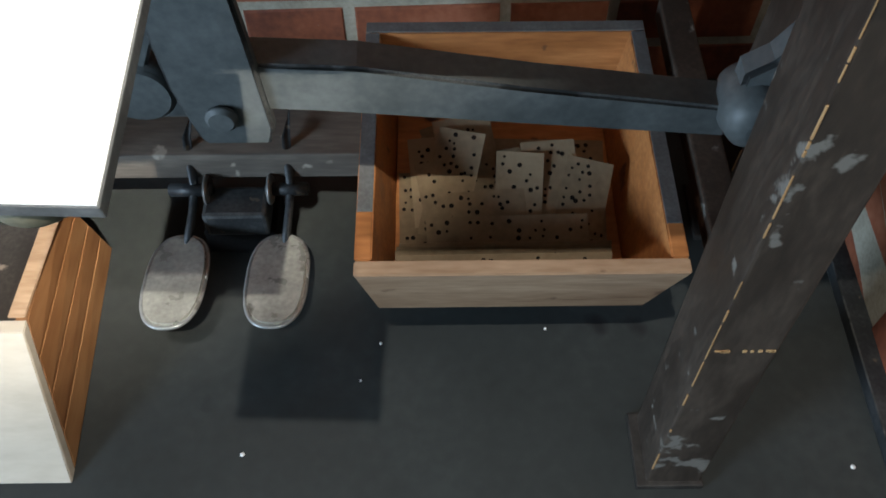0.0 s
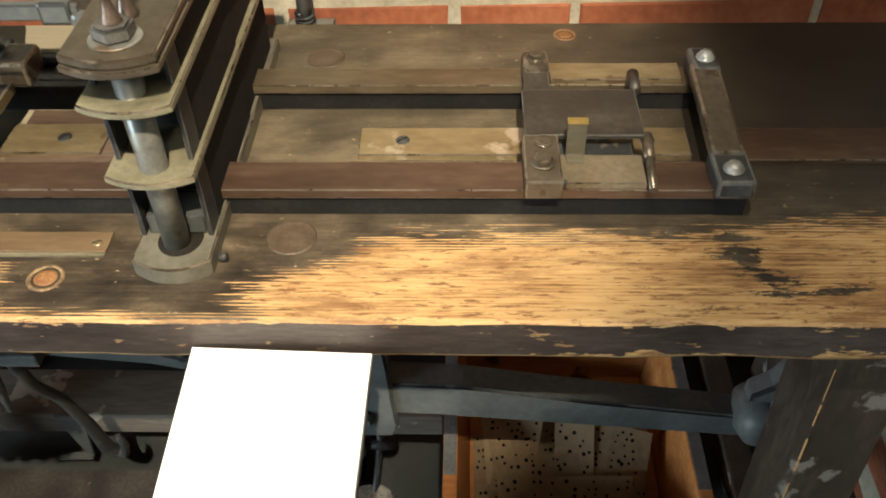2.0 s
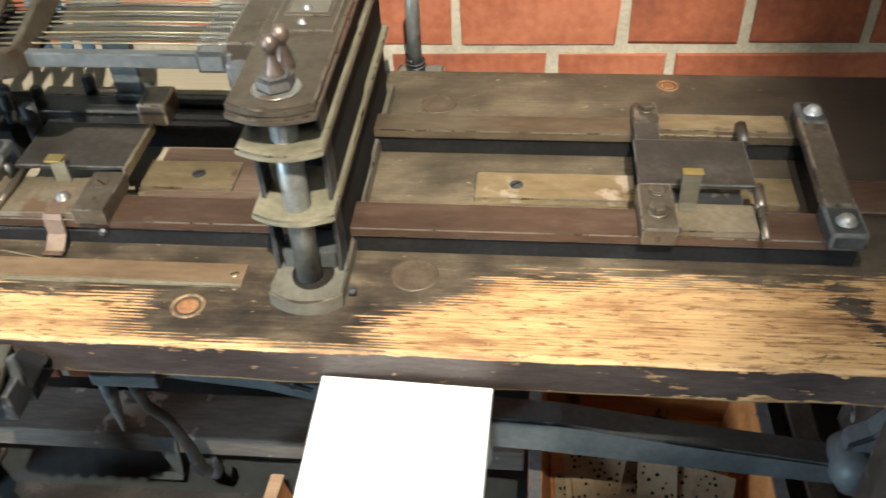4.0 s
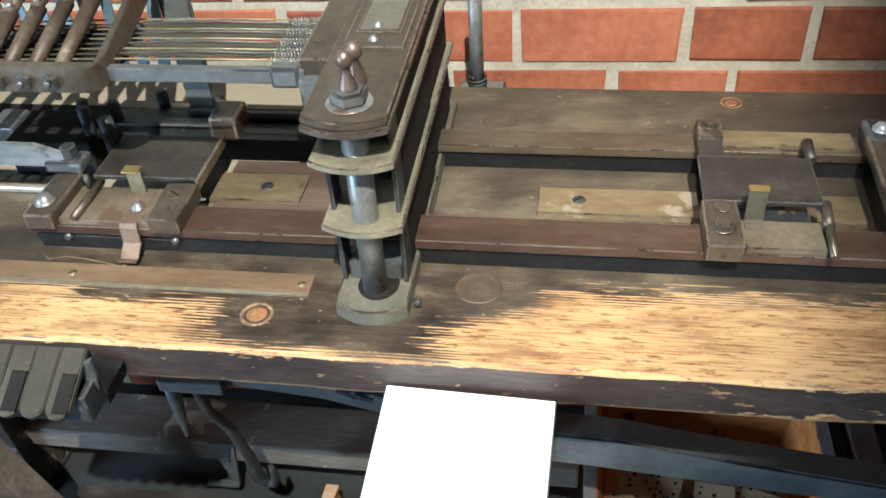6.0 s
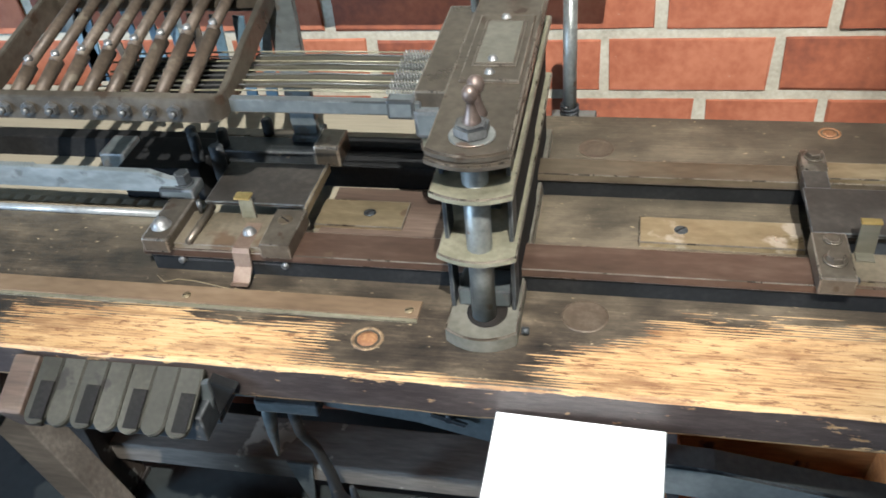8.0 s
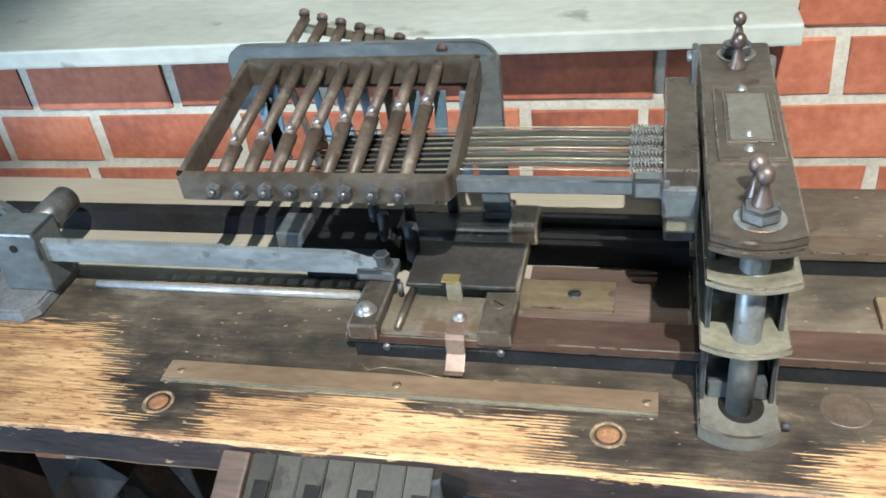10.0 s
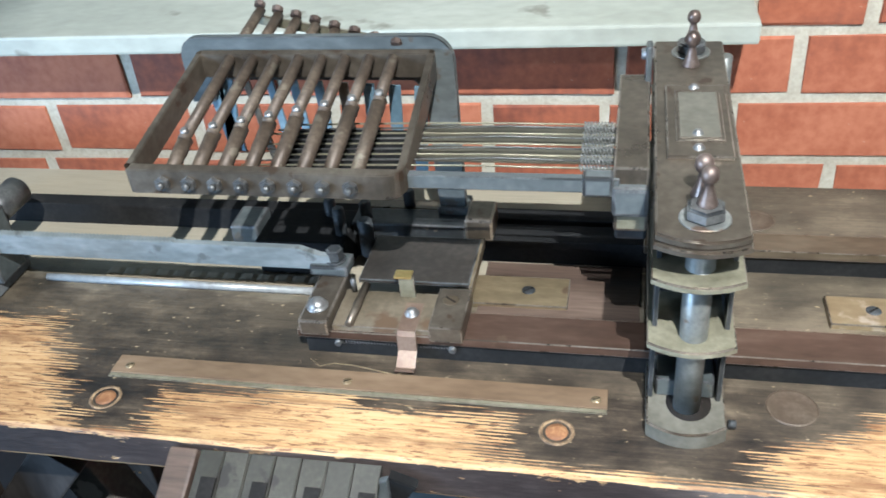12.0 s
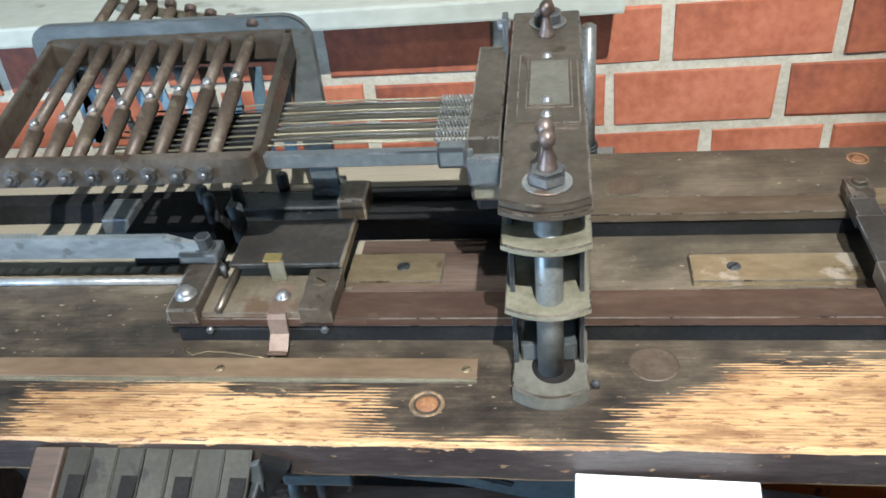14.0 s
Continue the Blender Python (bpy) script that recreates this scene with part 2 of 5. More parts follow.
NEEDLEPLATE = material("olive_needle_plate", ((0.05, 0.046, 0.032), (0.088, 0.08, 0.057), (0.13, 0.12, 0.088)), 20, stretch=(0.3, 1, 1), rough=(0.4, 0.6), metal=0.35, bump=0.05)
DARKKNOB = material("bronzed_knob", ((0.07, 0.05, 0.04), (0.125, 0.092, 0.075), (0.20, 0.155, 0.13)), 40, rough=(0.3, 0.5), metal=0.6, bump=0.03)
# arrises rubbed down to bright metal
RUBBED = material("rubbed_metal_edge", ((0.13, 0.108, 0.084), (0.21, 0.18, 0.145), (0.33, 0.29, 0.24)), 60, rough=(0.22, 0.42), metal=0.7, bump=0.05, spots=((0.10, 0.08, 0.06), 0.14, 16))
RUBBEDIRON = material("rubbed_iron_edge", ((0.06, 0.062, 0.062), (0.11, 0.113, 0.112), (0.19, 0.193, 0.19)), 60, rough=(0.28, 0.48), metal=0.5, bump=0.05, spots=((0.045, 0.046, 0.046), 0.14, 16))
EDGE_OF = {m.name: e for e, group in ((RUBBED, (BROWN, RAIL, OLDRAIL, OLIVE, PLATE, BRASS, RUSTY, COPPER, WORNBRASS)), (RUBBEDIRON, (IRON, BLUED, CAST, DARKPLATE, NUT, POST))) for m in group}


def edge_wood():
    """The bench's front face: black paint, scratched, and chipped to bare wood along both arrises."""
    m = bpy.data.materials.new("chipped_bench_edge")
    m.use_nodes = True
    n, l = m.node_tree.nodes, m.node_tree.links
    b = n["Principled BSDF"]
    tc, sep = n.new("ShaderNodeTexCoord"), n.new("ShaderNodeSeparateXYZ")
    l.new(tc.outputs["Object"], sep.inputs[0])

    def calc(op, *values):
        node = n.new("ShaderNodeMath")
        node.operation = op
        for k, v in enumerate(values):
            if isinstance(v, (int, float)):
                node.inputs[k].default_value = v
            else:
                l.new(v, node.inputs[k])
        return node.outputs[0]

    def cloud(scale, stretch, detail=5):
        mp, t = n.new("ShaderNodeMapping"), n.new("ShaderNodeTexNoise")
        mp.inputs["Scale"].default_value = stretch
        l.new(tc.outputs["Object"], mp.inputs[0]), l.new(mp.outputs[0], t.inputs["Vector"])
        t.inputs["Scale"].default_value, t.inputs["Detail"].default_value, t.inputs["Roughness"].default_value = scale, detail, 0.65
        return t.outputs[0]

    def step(value, low, high):
        r = n.new("ShaderNodeMapRange")
        r.inputs["From Min"].default_value, r.inputs["From Max"].default_value = low, high
        l.new(value, r.inputs["Value"])
        return r.outputs[0]

    def blend(amount, under, over):
        mx = n.new("ShaderNodeMix")
        mx.data_type = "RGBA"
        l.new(amount, mx.inputs[0]), l.new(under, mx.inputs[6])
        if isinstance(over, tuple):
            mx.inputs[7].default_value = (*over, 1)
        else:
            l.new(over, mx.inputs[7])
        return mx.outputs[2]

    x, z = sep.outputs[0], sep.outputs[2]
    broad, fine = cloud(11, (0.5, 1, 1.6)), cloud(110, (0.5, 1, 2.0), 3)
    ramp = n.new("ShaderNodeValToRGB")
    e = ramp.color_ramp.elements
    e[0].position, e[0].color, e[1].position, e[1].color = 0.32, (0.014, 0.010, 0.009, 1), 0.68, (0.075, 0.06, 0.052, 1)
    e.new(0.5).color = (0.036, 0.027, 0.024, 1)
    l.new(calc("MULTIPLY_ADD", broad, 0.65, calc("MULTIPLY", fine, 0.35)), ramp.inputs[0])
    ragged = calc("ADD", calc("MULTIPLY", calc("SUBTRACT", cloud(26, (0.8, 1, 1)), 0.5), 0.042), calc("MULTIPLY", calc("SUBTRACT", fine, 0.5), 0.020))
    upper = calc("ADD", calc("SUBTRACT", z, 0.8285), ragged)
    lower = calc("ADD", calc("SUBTRACT", calc("SUBTRACT", 0.7935, z), calc("MULTIPLY", calc("MAXIMUM", calc("SUBTRACT", 0.06, x), 0.0), 0.08)), ragged)
    flake = step(calc("ADD", cloud(75, (0.45, 1, 1.5), 3), calc("MULTIPLY", calc("SUBTRACT", broad, 0.5), 0.25)), 0.655, 0.68)
    bare = calc("MAXIMUM", step(calc("MAXIMUM", upper, lower), 0.0, 0.0012), calc("MULTIPLY", flake, 0.75))
    wood = n.new("ShaderNodeValToRGB")
    w = wood.color_ramp.elements
    w[0].position, w[0].color, w[1].position, w[1].color = 0.35, (0.15, 0.07, 0.025, 1), 0.65, (0.46, 0.30, 0.14, 1)
    l.new(fine, wood.inputs[0])
    scuff = step(cloud(7, (0.5, 1, 1)), 0.6, 0.72)
    l.new(blend(bare, blend(calc("MULTIPLY", scuff, 0.5), ramp.outputs[0], (0.13, 0.125, 0.12)), wood.outputs[0]), b.inputs["Base Color"])
    l.new(calc("MULTIPLY_ADD", broad, 0.4, 0.25), b.inputs["Roughness"])
    bp = n.new("ShaderNodeBump")
    bp.inputs["Strength"].default_value, bp.inputs["Distance"].default_value = 0.5, 0.002
    l.new(calc("SUBTRACT", calc("MULTIPLY_ADD", fine, 0.5, broad), bare), bp.inputs["Height"]), l.new(bp.outputs[0], b.inputs["Normal"])
    return m


def worn_top():
    """The bench top: dark, oiled wood, rubbed to bare, streaky grain in patches along the front."""
    m = bpy.data.materials.new("worn_bench_top")
    m.use_nodes = True
    n, l = m.node_tree.nodes, m.node_tree.links
    b = n["Principled BSDF"]
    tc = n.new("ShaderNodeTexCoord")
    sep = n.new("ShaderNodeSeparateXYZ")
    l.new(tc.outputs["Object"], sep.inputs[0])

    def math_(op, a, c=None, d=None):
        node = n.new("ShaderNodeMath")
        node.operation = op
        for k, v in enumerate((a, c, d)):
            if v is None:
                continue
            if isinstance(v, (int, float)):
                node.inputs[k].default_value = v
            else:
                l.new(v, node.inputs[k])
        return node.outputs[0]

    def noise_(scale, stretch, detail=4, rough=0.6):
        mp, t = n.new("ShaderNodeMapping"), n.new("ShaderNodeTexNoise")
        mp.inputs["Scale"].default_value = stretch
        l.new(tc.outputs["Object"], mp.inputs[0]), l.new(mp.outputs[0], t.inputs["Vector"])
        t.inputs["Scale"].default_value, t.inputs["Detail"].default_value, t.inputs["Roughness"].default_value = scale, detail, rough
        return t.outputs[0]

    def ramp_(value, stops):
        r = n.new("ShaderNodeValToRGB")
        e = r.color_ramp.elements
        e[0].position, e[0].color = stops[0][0], (*stops[0][1], 1)
        e[1].position, e[1].color = stops[-1][0], (*stops[-1][1], 1)
        for p, c in stops[1:-1]:
            e.new(p).color = (*c, 1)
        l.new(value, r.inputs[0])
        return r.outputs[0]

    x, y = sep.outputs[0], sep.outputs[1]
    grain = noise_(64, (0.2, 5.0, 1), 6, 0.72)
    streak = noise_(34, (0.5, 12.0, 1), 3, 0.55)
    blot = noise_(9, (0.6, 1.4, 1), 5, 0.65)
    # growth rings stand as fine lines along the plank
    ring = math_("SINE", math_("MULTIPLY_ADD", y, 1850.0, math_("MULTIPLY", noise_(5, (0.5, 3.0, 1), 2, 0.5), 26.0)))

    gate = math_("MINIMUM", math_("MAXIMUM", math_("MULTIPLY_ADD", noise_(26, (0.35, 3.2, 1), 3, 0.6), 5.0, -2.1), 0.0), 1.0)
    ring = math_("MULTIPLY", ring, gate)

    def patch(x0, x1, y1, slope, most):
        """How far inside a worn patch a point lies, across the grain; its upper edge rises by slope up to most."""
        edge = math_("MINIMUM", math_("MULTIPLY_ADD", math_("SUBTRACT", x, x0), slope, y1), most)
        ends = math_("MULTIPLY", math_("MINIMUM", math_("SUBTRACT", x, x0), math_("SUBTRACT", x1, x)), 0.6)
        return math_("MINIMUM", math_("SUBTRACT", edge, y), ends)

    def mark(ax, ay, bx, by, r):
        """How far inside a dark mark between two places a point lies."""
        ab = (bx - ax, by - ay)
        k = ab[0] ** 2 + ab[1] ** 2
        u = math_("ADD", math_("MULTIPLY", math_("SUBTRACT", x, ax), ab[0] / k), math_("MULTIPLY", math_("SUBTRACT", y, ay), ab[1] / k))
        u = math_("MINIMUM", math_("MAXIMUM", u, 0.0), 1.0)
        dx, dy = math_("SUBTRACT", math_("SUBTRACT", x, ax), math_("MULTIPLY", u, ab[0])), math_("SUBTRACT", math_("SUBTRACT", y, ay), math_("MULTIPLY", u, ab[1]))
        return math_("SUBTRACT", r, math_("SQRT", math_("ADD", math_("MULTIPLY", dx, dx), math_("MULTIPLY", dy, dy))))

    inside = math_("MAXIMUM", patch(-0.190, 0.9, 0.446, 0.52, 0.505), patch(0.13, 0.9, 0.505, 0.15, 0.528))
    inside = math_("MAXIMUM", inside, math_("MAXIMUM", patch(-0.728, -0.540, 0.466, 0.09, 0.482), patch(-0.57, -0.410, 0.462, 0.0, 0.462)))
    # the patch at the far end breaks off along a slant
    slant = math_("MULTIPLY", math_("SUBTRACT", math_("SUBTRACT", -0.80, x), math_("MULTIPLY", math_("SUBTRACT", y, 0.42), 0.75)), 0.5)
    inside = math_("MAXIMUM", inside, math_("MINIMUM", math_("SUBTRACT", 0.560, y), slant))
    rag = math_("MULTIPLY_ADD", math_("SUBTRACT", streak, 0.5), 0.055, math_("MULTIPLY", math_("SUBTRACT", blot, 0.5), 0.04))
    rag = math_("MULTIPLY_ADD", ring, 0.015, rag)
    spots = math_("MAXIMUM", mark(0.196, 0.545, 0.204, 0.49, 0.010), mark(0.204, 0.49, 0.232, 0.452, 0.012))
    spots = math_("MAXIMUM", spots, mark(0.245, 0.452, 0.285, 0.444, 0.010))
    spots = math_("MAXIMUM", spots, mark(0.12, 0.433, 0.20, 0.430, -0.004))
    spots = math_("ADD", spots, math_("MULTIPLY", math_("SUBTRACT", noise_(60, (0.35, 1.7, 1), 6, 0.8), 0.5), 0.19))
    score = math_("ADD", math_("ADD", inside, rag), math_("MULTIPLY", math_("SUBTRACT", noise_(120, (0.28, 2.2, 1), 3, 0.6), 0.5), 0.03))
    # a narrow rubbed strip follows the front edge all along
    rim = math_("MULTIPLY_ADD", rag, 0.4, math_("MULTIPLY_ADD", math_("SUBTRACT", noise_(14, (1, 1, 1), 4, 0.7), 0.5), 0.02, math_("SUBTRACT", 0.4145, y)))
    score = math_("SUBTRACT", math_("MAXIMUM", score, rim), math_("MULTIPLY", math_("MAXIMUM", spots, 0.0), 9.0))
    cut = n.new("ShaderNodeMapRange")
    cut.inputs["From Min"].default_value, cut.inputs["From Max"].default_value = -0.001, 0.002
    l.new(score, cut.inputs["Value"])
    # reddish stains in the bare patch
    stain = n.new("ShaderNodeMapRange")
    stain.inputs["From Min"].default_value, stain.inputs["From Max"].default_value = 0.50, 0.62
    l.new(noise_(20, (0.5, 2.4, 1), 6, 0.72), stain.inputs["Value"])
    keep = cut.outputs[0]
    # black stain towards the far end of the bench, behind the worn patch; widened, the lamp's falloff painted in
    stain_and_dim = n.new("ShaderNodeMapRange")
    stain_and_dim.inputs["From Min"].default_value, stain_and_dim.inputs["From Max"].default_value = 0.0, 0.22
    l.new(math_("MULTIPLY_ADD", math_("SUBTRACT", blot, 0.5), 0.25, math_("MINIMUM", math_("SUBTRACT", x, 0.03), math_("MULTIPLY", math_("SUBTRACT", y, 0.50), 2.0))), stain_and_dim.inputs["Value"])
    bare = ramp_(math_("MULTIPLY_ADD", ring, 0.045, math_("MULTIPLY_ADD", grain, 0.6, math_("MULTIPLY", blot, 0.4))),
                 ((0.36, (0.13, 0.058, 0.02)), (0.43, (0.31, 0.172, 0.07)), (0.49, (0.40, 0.245, 0.107)), (0.6, (0.475, 0.315, 0.152))))
    red = n.new("ShaderNodeMix")
    red.data_type = "RGBA"
    pit = n.new("ShaderNodeMapRange")
    pit.inputs["From Min"].default_value, pit.inputs["From Max"].default_value = 0.545, 0.61
    l.new(noise_(125, (0.38, 2.6, 1), 4, 0.7), pit.inputs["Value"])
    l.new(math_("MAXIMUM", math_("MULTIPLY", stain.outputs[0], 0.65), math_("MULTIPLY", pit.outputs[0], 0.9)), red.inputs[0]), l.new(bare, red.inputs[6])
    red.inputs[7].default_value = (0.13, 0.056, 0.022, 1)
    bare = red.outputs[2]
    smear = noise_(22, (0.7, 1.3, 1), 6, 0.7)
    dark = ramp_(math_("MULTIPLY_ADD", smear, 0.5, math_("MULTIPLY_ADD", grain, 0.2, math_("MULTIPLY", blot, 0.3))),
                 ((0.40, (0.008, 0.0065, 0.005)), (0.47, (0.03, 0.022, 0.015)), (0.53, (0.062, 0.047, 0.031)), (0.6, (0.13, 0.10, 0.066))))
    dust = n.new("ShaderNodeMapRange")
    dust.inputs["From Min"].default_value, dust.inputs["From Max"].default_value = 0.47, 0.62
    l.new(math_("ADD", y, math_("MULTIPLY", math_("SUBTRACT", streak, 0.5), 0.12)), dust.inputs["Value"])
    # back left is paler: dust, with lamplight between the shadows painted in
    pale = n.new("ShaderNodeMapRange")
    pale.inputs["From Min"].default_value, pale.inputs["From Max"].default_value = 0.0, 0.05
    l.new(math_("MULTIPLY_ADD", math_("SUBTRACT", blot, 0.5), 0.12, math_("MINIMUM", math_("SUBTRACT", -0.29, x), math_("SUBTRACT", y, 0.615))), pale.inputs["Value"])
    grey = n.new("ShaderNodeMix")
    grey.data_type = "RGBA"
    l.new(math_("MULTIPLY", dust.outputs[0], math_("MULTIPLY", smear, 0.65)), grey.inputs[0])
    l.new(dark, grey.inputs[6])
    grey.inputs[7].default_value = (0.125, 0.104, 0.07, 1)
    lit_dust = n.new("ShaderNodeMix")
    lit_dust.data_type = "RGBA"
    l.new(math_("MULTIPLY", pale.outputs[0], math_("MULTIPLY_ADD", grain, 0.5, 0.45)), lit_dust.inputs[0]), l.new(grey.outputs[2], lit_dust.inputs[6])
    lit_dust.inputs[7].default_value = (0.38, 0.335, 0.245, 1)
    grey = lit_dust
    fleck = n.new("ShaderNodeMapRange")
    fleck.inputs["From Min"].default_value, fleck.inputs["From Max"].default_value = 0.69, 0.74
    l.new(noise_(130, (0.7, 1.3, 1), 2, 0.5), fleck.inputs["Value"])
    speck = n.new("ShaderNodeMix")
    speck.data_type = "RGBA"
    l.new(math_("MULTIPLY", fleck.outputs[0], 0.8), speck.inputs[0]), l.new(grey.outputs[2], speck.inputs[6])
    speck.inputs[7].default_value = (0.33, 0.26, 0.16, 1)
    grey = speck
    darkened = n.new("ShaderNodeMix")
    darkened.data_type = "RGBA"
    l.new(math_("MULTIPLY", stain_and_dim.outputs[0], 0.85), darkened.inputs[0]), l.new(grey.outputs[2], darkened.inputs[6])
    darkened.inputs[7].default_value = (0.016, 0.012, 0.009, 1)
    mix = n.new("ShaderNodeMix")
    mix.data_type = "RGBA"
    l.new(keep, mix.inputs[0]), l.new(darkened.outputs[2], mix.inputs[6]), l.new(bare, mix.inputs[7])
    l.new(mix.outputs[2], b.inputs["Base Color"])
    rough = n.new("ShaderNodeMapRange")
    rough.inputs["To Min"].default_value, rough.inputs["To Max"].default_value = 0.48, 0.7
    l.new(keep, rough.inputs["Value"]), l.new(rough.outputs[0], b.inputs["Roughness"])
    bp = n.new("ShaderNodeBump")
    bp.inputs["Strength"].default_value, bp.inputs["Distance"].default_value = 0.35, 0.002
    l.new(math_("SUBTRACT", math_("MULTIPLY_ADD", grain, 0.7, math_("MULTIPLY", blot, 0.5)), math_("MULTIPLY", cut.outputs[0], 0.35)), bp.inputs["Height"])
    l.new(bp.outputs[0], b.inputs["Normal"])
    return m


BENCHTOP = worn_top()
EDGEWOOD = edge_wood()


# ---- building helpers ----
def box(x0, x1, y0, y1, z0, z1, bevel=0.0015, bm=None, turn=None):
    """A block with softened edges, added to bm. turn: a matrix about the block's middle."""
    t = bmesh.new()
    mid = Vector(((x0 + x1) / 2, (y0 + y1) / 2, (z0 + z1) / 2))
    bmesh.ops.create_cube(t, size=1)
    bmesh.ops.scale(t, vec=(x1 - x0, y1 - y0, z1 - z0), verts=t.verts)
    if bevel:
        for f in bmesh.ops.bevel(t, geom=t.edges[:], offset=bevel, segments=2, affect="EDGES", profile=0.6)["faces"]:
            f.material_index = 1
    bmesh.ops.transform(t, matrix=Matrix.Translation(mid) @ (turn or Matrix()), verts=t.verts)
    return joined(bm, t)


def joined(bm, t):
    if bm is None:
        return t
    me = bpy.data.meshes.new("tmp")
    t.to_mesh(me)
    t.free()
    bm.from_mesh(me)
    bpy.data.meshes.remove(me)
    return bm


def rod(p0, p1, r, r1=None, seg=16, bm=None, bevel=0.0):
    """A round bar from p0 to p1."""
    t = bmesh.new()
    p0, p1 = Vector(p0), Vector(p1)
    d = p1 - p0
    bmesh.ops.create_cone(t, cap_ends=True, segments=seg, radius1=r, radius2=r if r1 is None else r1, depth=d.length)
    if bevel:
        caps = [e for e in t.edges if abs(e.verts[0].co.z - e.verts[1].co.z) < 1e-7]
        bmesh.ops.bevel(t, geom=caps, offset=bevel, segments=2, affect="EDGES")
    bmesh.ops.transform(t, matrix=Matrix.Translation((p0 + p1) / 2) @ d.to_track_quat("Z", "Y").to_matrix().to_4x4(), verts=t.verts)
    for f in t.faces:
        f.smooth = len(f.verts) == 4 and seg > 8
    return joined(bm, t)


def lathe(profile, at, seg=20, bm=None, axis="Z"):
    """A turned shape; profile: (radius, height) pairs from foot to tip."""
    t = bmesh.new()
    rings = []
    for r, z in profile:
        rings.append([t.verts.new((r * math.cos(2 * math.pi * k / seg), r * math.sin(2 * math.pi * k / seg), z)) for k in range(seg)])
    for a, c in zip(rings, rings[1:]):
        for k in range(seg):
            t.faces.new((a[k], a[(k + 1) % seg], c[(k + 1) % seg], c[k])).smooth = True
    t.faces.new(rings[0][::-1]), t.faces.new(rings[-1])
    m = Matrix.Translation(at)
    if axis == "-Y":
        m = m @ Matrix.Rotation(radians(90), 4, "X")
    bmesh.ops.transform(t, matrix=m, verts=t.verts)
    return joined(bm, t)


def prism(outline, lo, hi, axis="z", bevel=0.001, bm=None):
    """An outline pulled from lo to hi along an axis: z takes (x, y), y takes (x, z), x takes (y, z)."""
    t = bmesh.new()
    put = {"z": lambda a, c, h: (a, c, h), "y": lambda a, c, h: (a, h, c), "x": lambda a, c, h: (h, a, c)}[axis]
    low, top = [t.verts.new(put(a, c, lo)) for a, c in outline], [t.verts.new(put(a, c, hi)) for a, c in outline]
    t.faces.new(low), t.faces.new(top)
    k = len(outline)
    for i in range(k):
        t.faces.new((low[i], low[(i + 1) % k], top[(i + 1) % k], top[i]))
    bmesh.ops.recalc_face_normals(t, faces=t.faces)
    if bevel:
        caps = [e for e in t.edges if len({round(coord_of(v, axis), 6) for v in e.verts}) == 1]
        for f in bmesh.ops.bevel(t, geom=caps, offset=bevel, segments=2, affect="EDGES")["faces"]:
            f.material_index = 1
    return joined(bm, t)


def coord_of(v, axis):
    return v.co["xyz".index(axis)]


def tube(points, r, seg=10, bm=None):
    """A round bar bent along points."""
    t = bmesh.new()
    pts = [Vector(p) for p in points]
    rings = []
    for i, p in enumerate(pts):
        d = (pts[min(i + 1, len(pts) - 1)] - pts[max(i - 1, 0)]).normalized()
        side = d.cross(Vector((0, 1, 0.01))).normalized()
        up = side.cross(d)
        rr = r[i] if isinstance(r, (list, tuple)) else r
        rings.append([t.verts.new(p + rr * (side * math.cos(2 * math.pi * k / seg) + up * math.sin(2 * math.pi * k / seg))) for k in range(seg)])
    for a, c in zip(rings, rings[1:]):
        for k in range(seg):
            t.faces.new((a[k], a[(k + 1) % seg], c[(k + 1) % seg], c[k])).smooth = True
    t.faces.new(rings[0][::-1]), t.faces.new(rings[-1])
    bmesh.ops.recalc_face_normals(t, faces=t.faces)
    return joined(bm, t)


def arc(cx, cy, r, a0, a1, steps):
    return [(cx + r * math.cos(radians(a0 + (a1 - a0) * k / steps)), cy + r * math.sin(radians(a0 + (a1 - a0) * k / steps))) for k in range(steps + 1)]


def thing(name, label, category, base, group=""):
    ob = new(name)
    ob.empty_display_size = 0.05
    ob.location = base
    return tagged(ob, label, category, group)


def part(name, bm, mat, parent=None, label=""):
    """One mesh object out of bm, under a thing or a part of one."""
    me = bpy.data.meshes.new(name)
    bm.to_mesh(me)
    bm.free()
    me.materials.append(mat)
    if mat.name in EDGE_OF:
        me.materials.append(EDGE_OF[mat.name])
    else:
        me.polygons.foreach_set("material_index", [0] * len(me.polygons))
    ob = new(name, me)
    if parent:
        ob.parent = parent
        if parent.type == "EMPTY":
            ob.matrix_parent_inverse = Matrix.Translation(-parent.location)
    if label:
        ob["label"] = label
    return ob


def slot_screw(at, r, mat, parent, name="screw", dome=0.5, turn=30):
    """A round screw head with a slot, flat side down at a point."""
    x, y, z = at
    s = part(name, lathe([(r, 0), (r * 0.98, r * 0.25 * dome), (r * 0.75, r * 0.7 * dome), (r * 0.35, r * 0.95 * dome), (r * 0.02, r * dome)], at, 18), mat, parent)
    part("slot", box(x - r * 0.8, x + r * 0.8, y - r * 0.12, y + r * 0.12, z + r * 0.45 * dome, z + r * 1.04 * dome, 0, turn=Matrix.Rotation(radians(turn), 4, "Z")), HOLE, s)
    return s


def hex_bolt(at, r, h, mat, parent, name="bolt", turn=10, washer=1.25):
    x, y, z = at
    bm = lathe([(r * washer, 0), (r * washer, r * 0.14), (r * 1.0, r * 0.16)], at, 20)
    hexa = [(x + r * math.cos(radians(60 * k + turn)), y + r * math.sin(radians(60 * k + turn))) for k in range(6)]
    prism(hexa, z + r * 0.1, z + h, "z", min(h, r) * 0.15, bm)
    return part(name, bm, mat, parent)


